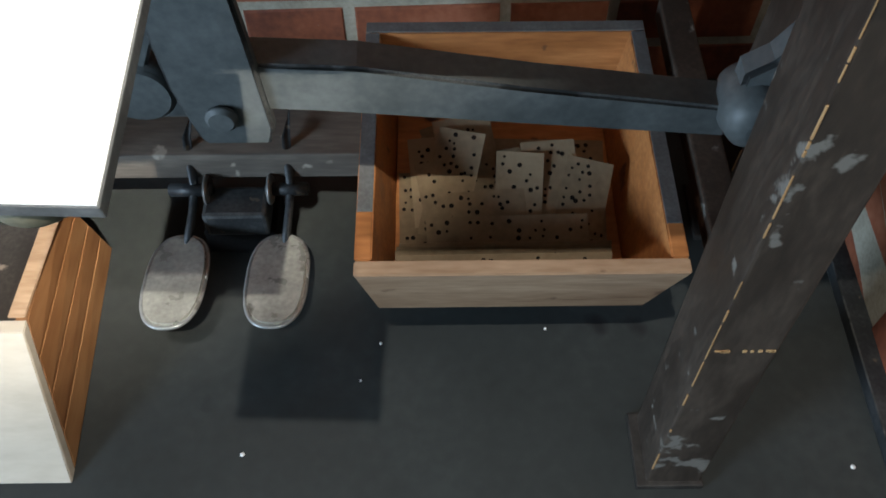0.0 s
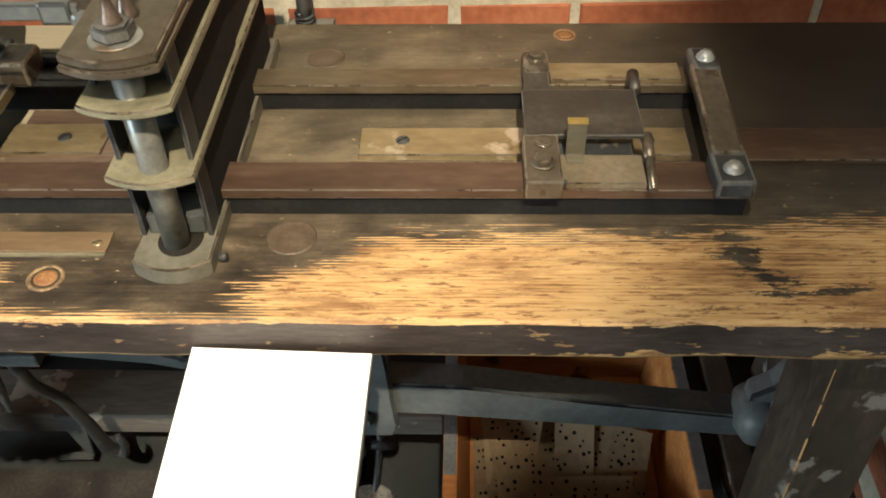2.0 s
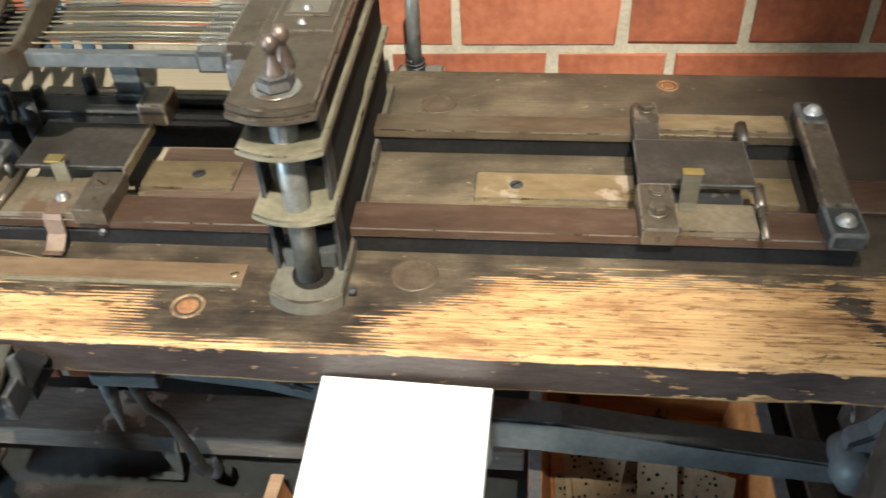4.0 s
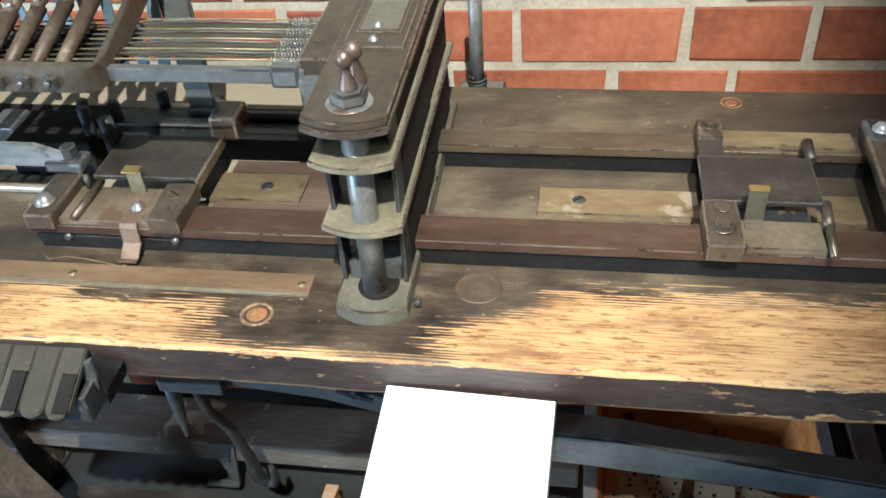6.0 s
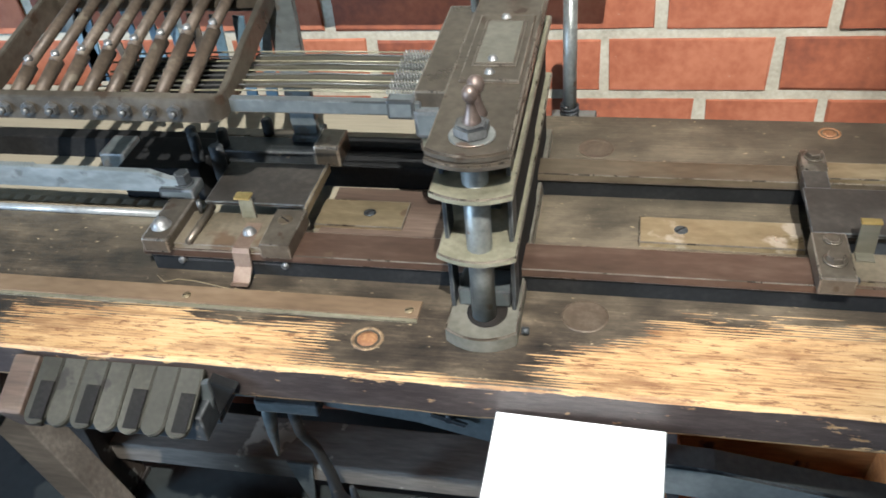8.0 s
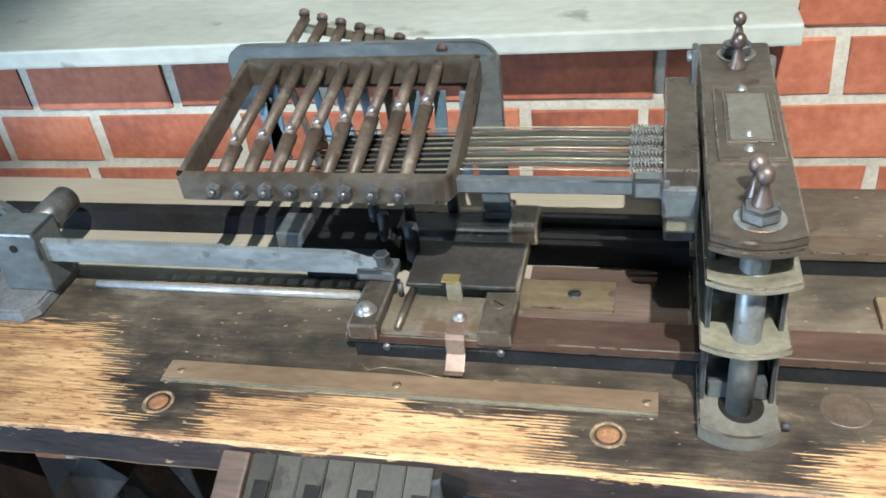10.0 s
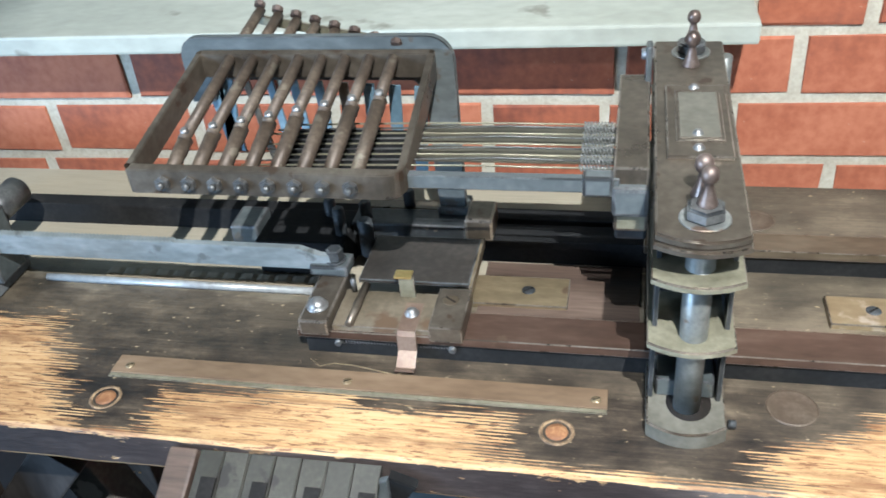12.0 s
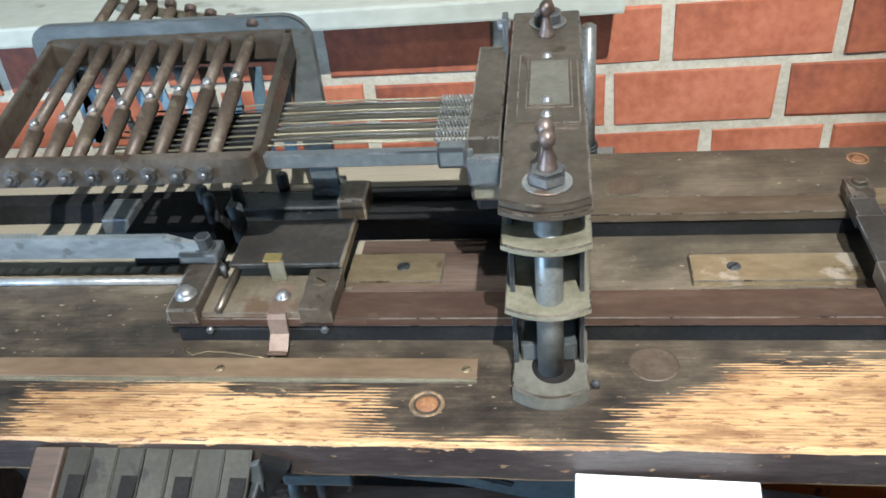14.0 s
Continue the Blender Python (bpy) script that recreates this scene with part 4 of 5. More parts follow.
def up(y):
    return FZ0 + SLOPE * (y - FY0)


# rounded open frame, tilted up towards the back
rim_o = arc(FX1 - 0.018, FY0 + 0.018, 0.018, -90, 0, 6) + arc(FX1 - 0.006, FY1 - 0.006, 0.006, 0, 90, 3) + arc(FX0 + 0.006, FY1 - 0.006, 0.006, 90, 180, 3) + arc(FX0 + 0.008, FY0 + 0.008, 0.008, 180, 270, 4)
def skew(x, y):
    """The far end of the frame is narrower on the open side."""
    return x + 0.015 * (y - FY0) / (FY1 - FY0) * (FX1 - x) / (FX1 - FX0)


rim_i = [(min(max(x, FX0 + 0.0075), FX1 - 0.0075), min(max(y, FY0 + 0.0085), FY1 - 0.0075)) for x, y in rim_o]
t = bmesh.new()
k = len(rim_o)
vo = [[t.verts.new((skew(x, y), y, up(y) - h)) for x, y in rim_o] for h in (0, 0.025)]
vi = [[t.verts.new((skew(x, y), y, up(y) - h)) for x, y in rim_i] for h in (0, 0.025)]
for a in range(k):
    c = (a + 1) % k
    for quad in ((vo[0][a], vo[0][c], vo[1][c], vo[1][a]), (vi[0][a], vi[0][c], vi[1][c], vi[1][a]), (vo[0][a], vo[0][c], vi[0][c], vi[0][a]), (vo[1][a], vo[1][c], vi[1][c], vi[1][a])):
        if len({tuple(round(q, 5) for q in v.co) for v in quad}) == 4:
            t.faces.new(quad)
bmesh.ops.remove_doubles(t, verts=t.verts, dist=1e-5)
bmesh.ops.recalc_face_normals(t, faces=t.faces)
edges = [e for e in t.edges if len(e.link_faces) == 2 and e.calc_face_angle(0) > 1.0]
bmesh.ops.bevel(t, geom=edges, offset=0.0009, segments=2, affect="EDGES")
part("frame", t, BROWN, kf)
# the backplate behind the frame, with its leg
plate_o = [(-0.7635, 1.005)] + [(x, z) for x, z in arc(-0.742, 1.055, 0.0215, 180, 90, 6)] + [(x, z) for x, z in arc(-0.504, 1.050, 0.0265, 90, 0, 6)] + [(-0.4775, 0.885), (-0.4805, 0.862), (-0.5035, 0.862), (-0.5075, 0.90), (-0.5095, 1.018), (-0.52, 1.03), (-0.73, 1.03), (-0.738, 1.005)]
part("backplate", prism(plate_o, 0.7175, 0.7265, "y", 0.001), BLUED, kf, "grey steel backplate with a bent leg")
part("leg_foot", box(-0.508, -0.474, 0.712, 0.742, 0.859, 0.884, 0.003), BLUED, kf)
for j in range(8):
    x = -0.7185 + j * 0.0252
    ym = 0.603 + 0.0075 * j
    far = x + 0.0135 - 0.0010 * j
    xm = x + (far - x) * (ym - FY0) / (FY1 - FY0)
    lever = part("lever", rod((x, FY0 + 0.009, up(FY0) - 0.013), (xm, ym, up(ym) - 0.009), 0.0062, 0.0072, seg=14), ROD, kf)
    ytip = 0.800 - 0.0115 * j
    part("lever_rod", rod((xm, ym - 0.006, up(ym) - 0.0075), (far, 0.7165, up(0.7165) - 0.006), 0.0057, seg=16, bevel=0.001), ROD, lever)
    part("pin", rod((xm + 0.001, ym, up(ym) - 0.004), (xm + 0.001, ym - 0.001, up(ym) + 0.0022), 0.0040, bevel=0.001), STEEL, lever)
    part("rod_tail", rod((far, 0.7265, up(0.7165) - 0.004), (far + 0.0025, ytip, 1.0625 + (ytip - 0.71) * 0.13), 0.0054, seg=16, bevel=0.001), ROD, lever)
    part("tail_nut", rod((far + 0.0025, ytip - 0.003, 1.0665 + (ytip - 0.71) * 0.13), (far + 0.0025, ytip + 0.002, 1.0700 + (ytip - 0.71) * 0.13), 0.0062, seg=8, bevel=0.001), DARKKNOB, lever)
    nut = rod((x, FY0 + 0.002, up(FY0) - 0.0125), (x, FY0 - 0.005, up(FY0) - 0.0125), 0.0072, seg=6, bevel=0.001)
    rod((x, FY0 - 0.004, up(FY0) - 0.0125), (x, FY0 - 0.010, up(FY0) - 0.0125), 0.0034, seg=10, bm=nut, bevel=0.001)
    part("nut", nut, NUT, kf)
    # a flat drop link from each lever down to the slide
    part("drop_link", box(x + 0.018 + 0.001 * j - 0.004 - 0.0004 * j, x + 0.018 + 0.001 * j + 0.004 + 0.0004 * j, 0.735 - 0.003 * j, 0.738 - 0.003 * j, 0.925, 1.025, 0.0008, turn=Matrix.Rotation(radians(-9 + 2 * j), 4, "Y")), BLADE if j % 4 else BROWN, lever)
for xa, xb, lean in ((-0.752, -0.733, 0.012), (-0.735, -0.718, -0.008)):
    part("side_blade", prism([(xa + lean, 0.94), (xb + lean, 0.94), (xb, 1.03), (xa, 1.03)], 0.728, 0.731, "y", 0.0008), BLADE, kf, "blue painted steel blade")
tie = bmesh.new()
box(-0.715, -0.515, 0.762, 0.766, 1.058, 1.068, 0.0008, tie, turn=Matrix.Rotation(radians(-22), 4, "Z"))
part("tie_strip", tie, OLIVE, kf)

# ---- rack, rod and left bearing ----
rk = thing("toothed_rack", "blued steel rack bar with a row of fine teeth", "rack", (-0.78, 0.60, 0.86))
teeth = [(-0.985, 0.882), (-0.985, 0.906)]
x = -0.984
while x < -0.76:
    teeth += [(x + 0.001, 0.909), (x + 0.0045, 0.906)]
    x += 0.0045
teeth += [(-0.625, 0.9055), (-0.604, 0.898), (-0.592, 0.897), (-0.592, 0.886), (-0.61, 0.881)]
part("bar", prism(teeth, 0.598, 0.606, "y", 0.0005), RACKSTEEL, rk)
part("end_clamp", box(-0.615, -0.575, 0.592, 0.618, 0.877, 0.889, 0.003), BLUED, rk)
hex_bolt((-0.590, 0.605, 0.889), 0.0085, 0.014, IRON, rk, "clamp_bolt")
part("clamp_stud", rod((-0.572, 0.655, 0.86), (-0.572, 0.655, 0.905), 0.008, bevel=0.002), IRON, rk)
rd = thing("guide_rod", "thin bright steel rod lying along the bench", "rod", (-0.77, 0.609, BT))
part("bar", rod((-0.945, 0.6215, BT + 0.0042), (-0.61, 0.6205, BT + 0.0042), 0.0042, seg=14, bevel=0.001), CHROME, rd)
# added strip for the pale bench; its scallops shape the rack's cast shadow
comb = [(-0.88, BT - 0.001), (-0.88, BT + 0.002)]
for j in range(14):
    comb += [(-0.875 + j * 0.02, BT + 0.0045), (-0.865 + j * 0.02, BT + 0.0045), (-0.860 + j * 0.02, BT + 0.0025)]
comb += [(-0.595, BT + 0.004), (-0.595, BT - 0.001)]
cs = thing("shadow_edged_strip", "pale dusty bench strip behind the steel rod, the rack's scalloped shadow shaped in", "strip", (-0.74, 0.63, BT))
part("strip", prism(comb, 0.634, 0.646, "y", 0.0005), PALEWOOD, cs)
lb = thing("rack_bearing", "grey iron bearing block that holds the rack", "bearing", (-1.03, 0.60, BT))
part("base_plate", prism([(-1.14, 0.552), (-0.995, 0.552), (-0.982, 0.566), (-0.982, 0.646), (-1.14, 0.646)], BT - 0.001, BT + 0.016, "z", 0.003), GREYRIM, lb)
part("upright", box(-1.036, -0.974, 0.590, 0.634, BT + 0.015, 0.922, 0.003), BLUED, lb)
part("oil_hole", rod((-1.004, 0.5905, 0.903), (-1.004, 0.5885, 0.903), 0.0045), HOLE, lb)
part("roller", rod((-1.006, 0.640, 0.900), (-1.006, 0.700, 0.900), 0.017, seg=24, bevel=0.002), NUT, lb)
part("bar_end", box(-1.16, -1.040, 0.597, 0.607, 0.879, 0.903, 0.001), BLUED, lb)
rim = arc(-1.090, 0.868, 0.058, 180, 0, 18) + arc(-1.090, 0.868, 0.046, 0, 180, 18)
part("curved_guard", prism(rim, 0.652, 0.664, "y", 0.002), BLUED, lb)

# ---- rear slide ----
rs = thing("rear_slide", "dark iron rear slide with blocks under the lever frame", "slide", (-0.70, 0.73, BT))
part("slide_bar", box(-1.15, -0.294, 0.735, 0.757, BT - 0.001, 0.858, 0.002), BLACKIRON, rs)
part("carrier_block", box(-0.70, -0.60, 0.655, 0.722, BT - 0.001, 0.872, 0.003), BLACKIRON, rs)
part("carrier_block", box(-0.745, -0.712, 0.690, 0.732, BT - 0.001, 0.866, 0.003), BLUED, rs)
part("cross_bar", box(-0.60, -0.455, 0.729, 0.747, 0.8585, 0.872, 0.002), BROWN, rs)
for x, y, z in ((-0.607, 0.675, 0.905), (-0.585, 0.70, 0.898), (-0.63, 0.712, 0.892), (-0.545, 0.735, 0.892)):
    part("stud", rod((x, y, 0.857), (x, y, z), 0.0065, bevel=0.002), IRON, rs)
# ---- thin upright rod at the wall ----
pr = thing("wall_rod", "thin grey upright rod with a coiled foot behind the bench", "rod", (-0.217, 0.90, BT))
part("rod", rod((-0.2085, 0.897, 0.80), (-0.2085, 0.897, 0.978), 0.0085, bevel=0.001), POST, pr)
part("coil", tube([(-0.2085 + 0.0105 * math.cos(k * 0.6), 0.897 + 0.0105 * math.sin(k * 0.6), 0.808 + 0.0005 * k) for k in range(40)], 0.0022, 6), IRON, pr)
part("foot_rail", box(-0.232, -0.175, 0.8625, 0.915, 0.785, 0.809, 0.002), POST, pr)

# ---- sill ----
sill = part("window_sill", box(-2.4, SILL_END, -0.096, 0.36, SILL_TOP - 0.028, SILL_TOP, 0.004), SILLMAT)
sill.matrix_world = WALL
tagged(sill, "pale grey painted window sill, chipped along the edge", "window sill", kind="structure")

# ---- label panel ----
sg = thing("label_panel", "white label panel on a tilted bracket at the bench front", "label", (-0.165, 0.335, 0.76))
pm = Matrix.Translation((-0.1655, 0.334, 0.788)) @ Matrix.Rotation(radians(9.0), 4, "X") @ Matrix.Rotation(radians(-2), 4, "Z")


def tilted(bm):
    bmesh.ops.transform(bm, matrix=pm, verts=bm.verts)
    return bm


part("board", tilted(box(-0.0725, 0.0725, -0.0735, 0.0735, -0.0095, -0.0002, 0.001)), GREYRIM, sg)
part("face", tilted(box(-0.0715, 0.0715, -0.0725, 0.0725, -0.0005, 0.0006, 0.0003)), PANEL, sg, "white panel face with faint print")
part("puck", tilted(lathe([(0.024, -0.030), (0.026, -0.026), (0.026, -0.0094)], (0.03, -0.045, 0), 24)), OLIVE, sg)
part("arm", tilted(box(-0.012, 0.012, 0.0, 0.10, -0.022, -0.0094, 0.001)), IRON, sg)

# ---- under the bench: lever, casting, treadle hook ----
lv = thing("rocker_lever", "dark grey cast iron rocker lever under the bench", "lever", (0.1, 0.56, 0.5))
part("arm", prism([(-0.14, 0.572), (-0.14, 0.520), (-0.05, 0.514), (0.12, 0.496), (0.295, 0.478), (0.295, 0.514), (0.12, 0.540), (-0.02, 0.565)], 0.55, 0.585, "y", 0.003), CAST, lv)
part("boss", lathe([(0.010, -0.033), (0.022, -0.028), (0.028, -0.010), (0.029, 0.012), (0.024, 0.030), (0.010, 0.036)], (0.310, 0.56, 0.512), 20, axis="-Y"), CAST, lv)
part("fork", prism([(0.295, 0.50), (0.34, 0.53), (0.355, 0.585), (0.335, 0.60), (0.315, 0.565), (0.295, 0.55)], 0.552, 0.58, "y", 0.004), CAST, lv)
cs = thing("lever_casting", "blue-grey painted cast iron lever beam with pivot plate", "casting", (-0.25, 0.56, 0.6))
part("beam", prism([(-0.475, 0.645), (-0.475, 0.602), (-0.36, 0.588), (-0.28, 0.566), (-0.20, 0.535), (-0.17, 0.60), (-0.18, 0.66), (-0.30, 0.655)], 0.56, 0.585, "y", 0.003), CAST, cs)
part("pivot_plate", prism([(-0.178, 0.70), (-0.172, 0.55), (-0.160, 0.49), (-0.155, 0.482), (-0.10, 0.482), (-0.094, 0.50), (-0.10, 0.60), (-0.108, 0.70)], 0.543, 0.557, "y", 0.003), CAST, cs)
part("pivot_bolt", rod((-0.1345, 0.544, 0.520), (-0.1345, 0.534, 0.520), 0.0135, seg=24, bevel=0.003), CAST, cs)
part("round_boss", rod((-0.205, 0.60, 0.53), (-0.205, 0.555, 0.53), 0.032, seg=28, bevel=0.004), CAST, cs)
part("web", box(-0.25, -0.11, 0.586, 0.60, 0.47, 0.53, 0.003), CAST, cs)
wing = lathe([(0.008, 0), (0.008, 0.008), (0.004, 0.012)], (-0.318, 0.56, 0.612), 14, axis="-Y")
box(-0.340, -0.296, 0.548, 0.552, 0.608, 0.616, 0.002, wing, turn=Matrix.Rotation(radians(20), 4, "Y"))
part("wing_nut", wing, IRON, cs)
th = thing("treadle_hook", "blue-grey hook bar with a bent rod hanging under the bench", "hook", (-0.51, 0.56, 0.5))
part("cross_block", box(-0.556, -0.476, 0.55, 0.575, 0.595, 0.614, 0.003), BLUED, th)
part("link", tube([(-0.512, 0.56, 0.605), (-0.522, 0.575, 0.56), (-0.535, 0.60, 0.50), (-0.540, 0.64, 0.42), (-0.548, 0.68, 0.30), (-0.556, 0.70, 0.225), (-0.552, 0.71, 0.195), (-0.538, 0.71, 0.19), (-0.530, 0.705, 0.215), (-0.530, 0.70, 0.25)], [0.009, 0.0075, 0.007, 0.0075, 0.009, 0.011, 0.010, 0.008, 0.007, 0.004], 12), IRON, th)
part("claw", tube([(-0.545, 0.56, 0.60), (-0.553, 0.57, 0.56), (-0.560, 0.578, 0.52), (-0.563, 0.58, 0.475)], [0.009, 0.009, 0.007, 0.003], 12), BLUED, th)
st = thing("hanging_strap", "grey steel angle strap on the low stretcher", "strap", (-0.66, 0.79, 0.1))
sb = prism([(-0.688, 0.164), (-0.640, 0.164), (-0.652, 0.056), (-0.662, 0.056)], 0.7935, 0.7985, "y", 0.0008)
box(-0.712, -0.652, 0.785, 0.7985, 0.051, 0.056, 0.001, sb)
part("strap", sb, BLUED, st)

# ---- keys ----
kb = thing("keyboard", "row of worn olive keys with dark inlays at the bench edge", "keyboard", (-0.583, 0.41, 0.745))
KM = Matrix.Translation((-0.583, 0.4125, 0.8265)) @ Matrix.Rotation(radians(24), 4, "X")
for j in range(7):
    x0 = -0.0825 + j * 0.0236
    t = prism([(x0, -0.006), (x0, -0.060)] + arc(x0 + 0.0113, -0.060, 0.0113, 180, 360, 8)[1:-1] + [(x0 + 0.0226, -0.060), (x0 + 0.0226, -0.006)], -0.007, 0.0, "z", 0.0012)
    bmesh.ops.transform(t, matrix=KM @ Matrix.Translation((0, 0, random.uniform(-0.0008, 0.0008))), verts=t.verts)
    key = part("key", t, KEYTOP, kb)
    if j % 2 == 0:
        t = box(x0 + 0.0075, x0 + 0.0215, -0.0665, -0.030, -0.002, 0.0016, 0.0006)
        bmesh.ops.transform(t, matrix=KM, verts=t.verts)
        part("inlay", t, KEYDARK, key)
t = box(-0.112, -0.085, -0.064, -0.006, -0.042, 0.001, 0.003)
bmesh.ops.transform(t, matrix=KM, verts=t.verts)
part("end_cheek", t, REDPLANK, kb, "worn brown wooden end cheek")
part("side_bracket", prism([(-0.502, 0.818), (-0.519, 0.800), (-0.501, 0.772), (-0.4935, 0.800), (-0.4935, 0.822)], 0.394, 0.400, "y", 0.001), BLUED, kb, "pale grey steel side bracket")
part("bracket_gusset", prism([(-0.493, 0.822), (-0.470, 0.812), (-0.495, 0.774)], 0.396, 0.4065, "y", 0.001), BLACKIRON, kb)
part("key_rail", box(-0.668, -0.498, 0.372, 0.4075, 0.765, 0.797, 0.002), IRON, kb)
part("hanger", box(-0.66, -0.505, 0.4085, 0.47, 0.745, 0.7865, 0.002), IRON, kb)

# ---- hand wheel knob far left ----
hw = thing("ball_knob", "black ball knob on a short stem under the bench", "knob", (-1.215, 0.6, 0.45))
part("ball", lathe([(0.002, -0.05), (0.03, -0.045), (0.046, -0.025), (0.051, 0.0), (0.046, 0.025), (0.03, 0.045), (0.002, 0.051)], (-1.225, 0.60, 0.515), 24), IRON, hw)
part("stem", rod((-1.225, 0.60, 0.33), (-1.225, 0.60, 0.47), 0.022, seg=18), BLUED, hw)

# ---- card box ----
cb = thing("card_box", "open wooden box half full of punched cards", "box", (0.13, 0.75, 0.117))
TOPX0, TOPX1, TOPY0, TOPY1, TOPZ = -0.050, 0.324, 0.553, 0.955, 0.249
BOTX0, BOTX1, BOTY0, BOTY1, BOTZ = -0.031, 0.298, 0.588, 0.930, 0.117
TH = 0.02


def board(a, b, c, d, inward, mat, name, label=""):
    """A wall board between four corners (bottom left, bottom right, top right, top left), thickened inwards."""
    t = bmesh.new()
    off = Vector(inward) * TH
    lo = [t.verts.new(Vector(p)) for p in (a, b, c, d)]
    hi = [t.verts.new(Vector(p) + off) for p in (a, b, c, d)]
    t.faces.new(lo), t.faces.new(hi)
    for i in range(4):
        t.faces.new((lo[i], lo[(i + 1) % 4], hi[(i + 1) % 4], hi[i]))
    bmesh.ops.recalc_face_normals(t, faces=t.faces)
    bmesh.ops.bevel(t, geom=t.edges[:], offset=0.0018, segments=2, affect="EDGES")
    return part(name, t, mat, cb, label)


board((BOTX0, BOTY0, BOTZ), (BOTX1, BOTY0, BOTZ), (TOPX1, TOPY0, TOPZ), (TOPX0, TOPY0, TOPZ), (0, 1, 0), BOXPALE, "front_board", "pale scuffed front board")
board((BOTX0, BOTY1, BOTZ), (BOTX1, BOTY1, BOTZ), (TOPX1, TOPY1, TOPZ), (TOPX0, TOPY1, TOPZ), (0, -1, 0), BOXWOOD, "back_board")
G = 0.0205
board((BOTX0, BOTY0 + G, BOTZ), (BOTX0, BOTY1 - G, BOTZ), (TOPX0, TOPY1 - G, TOPZ), (TOPX0, TOPY0 + G, TOPZ), (1, 0, 0), BOXWOOD, "side_board")
board((BOTX1, BOTY0 + G, BOTZ), (BOTX1, BOTY1 - G, BOTZ), (TOPX1, TOPY1 - G, TOPZ), (TOPX1, TOPY0 + G, TOPZ), (-1, 0, 0), BOXWOOD, "side_board")
part("bottom_board", box(BOTX0 + 0.02, BOTX1 - 0.02, BOTY0 + 0.02, BOTY1 - 0.02, BOTZ, BOTZ + 0.012, 0.001), BOXWOOD, cb)
part("rim_paint", box(TOPX0 + 0.001, TOPX0 + TH - 0.001, 0.64, TOPY1 - 0.0215, TOPZ - 0.001, TOPZ + 0.0012, 0.0004), GREYRIM, cb, "grey paint on the rim")
part("rim_paint", box(TOPX1 - TH + 0.001, TOPX1 - 0.001, 0.62, TOPY1 - 0.0215, TOPZ - 0.001, TOPZ + 0.0012, 0.0004), GREYRIM, cb, "grey paint on the rim")
part("rim_paint", box(TOPX0 + 0.001, TOPX1 - 0.001, TOPY1 - TH + 0.001, TOPY1 - 0.001, TOPZ - 0.001, TOPZ + 0.0012, 0.0004), GREYRIM, cb, "grey paint on the rim")
sp = thing("box_stand", "low dark wooden runners under the card box", "stand", (0.13, 0.75, 0.0))
for x in (0.02, 0.21):
    part("runner", box(x, x + 0.05, 0.66, 0.92, 0.0, 0.1165, 0.003), BLACKWOOD, sp)

# ---- punched cards ----
rng = random.Random(5)


def punched_card(w, h, m, rows, name="punched_card"):
    """One card with rows of punched holes, lying in the plane of m."""
    c = thing(name, "buff card with rows of punched holes in the box", "punched card", m.translation, "punched cards in the box")
    t = box(-w / 2, w / 2, -h / 2, h / 2, -0.0004, 0.0004, 0.0002)
    bmesh.ops.transform(t, matrix=m, verts=t.verts)
    part("sheet", t, CARD, c)
    t = bmesh.new()
    nx = int(w / 0.0082)
    for a in range(rows):
        for b in range(nx):
            if rng.random() < 0.30:
                x, y = -w / 2 + 0.008 + b * (w - 0.016) / max(1, nx - 1), -h / 2 + 0.008 + a * (h - 0.016) / max(1, rows - 1)
                x, y, hole = x + rng.uniform(-0.0022, 0.0022), y + rng.uniform(-0.0022, 0.0022), rng.choice((0.0019, 0.0024, 0.0026, 0.0032))
                for side in (1, -1):
                    vs = [t.verts.new(m @ Vector((x + hole * math.cos(k * math.pi / 4), y + hole * math.sin(k * math.pi / 4), side * 0.00065))) for k in range(8)]
                    t.faces.new(vs if side > 0 else vs[::-1])
    tagged(part("punching", t, HOLE, c), kind="stuff")
    return c


# the front rank stands on edge, the rest lies in a loose heap that rises to the back
for k in range(7):
    punched_card(0.255, 0.055, pose(0.122 + rng.uniform(-0.004, 0.004), 0.604 + 0.0026 * k, 0.168 + rng.uniform(-0.003, 0.003), 62 + rng.uniform(-2, 2), 0, rng.uniform(-0.6, 0.6)), 4)
heap = ((0.088, 0.745, 0.186, 0.075, 0.15, 26, 0, 12),
        (0.062, 0.725, 0.190, 0.06, 0.14, 27, -4, -16),
        (0.19, 0.72, 0.186, 0.07, 0.125, 24, 4, 8),
        (0.055, 0.70, 0.178, 0.06, 0.12, 22, -4, 10),
        (0.145, 0.70, 0.183, 0.06, 0.13, 26, 2, -3),
        (0.225, 0.70, 0.178, 0.06, 0.12, 22, 6, -12),
        (0.17, 0.735, 0.180, 0.07, 0.10, 18, 3, 12),
        (0.10, 0.68, 0.178, 0.11, 0.07, 24, 1, 5),
        (0.07, 0.77, 0.178, 0.06, 0.12, 16, -6, 20),
        (0.13, 0.655, 0.172, 0.20, 0.055, 30, 0, 1),
        (0.14, 0.73, 0.160, 0.24, 0.16, 14, 0, -2),
        (0.12, 0.70, 0.150, 0.25, 0.14, 8, 0, 1),
        (0.05, 0.745, 0.172, 0.08, 0.12, 20, -3, 4))
for x, y, z, w, h, rx, ry, rz in heap:
    punched_card(w, h, pose(x, y, z, rx, ry, rz), max(3, int(h / 0.0095)))

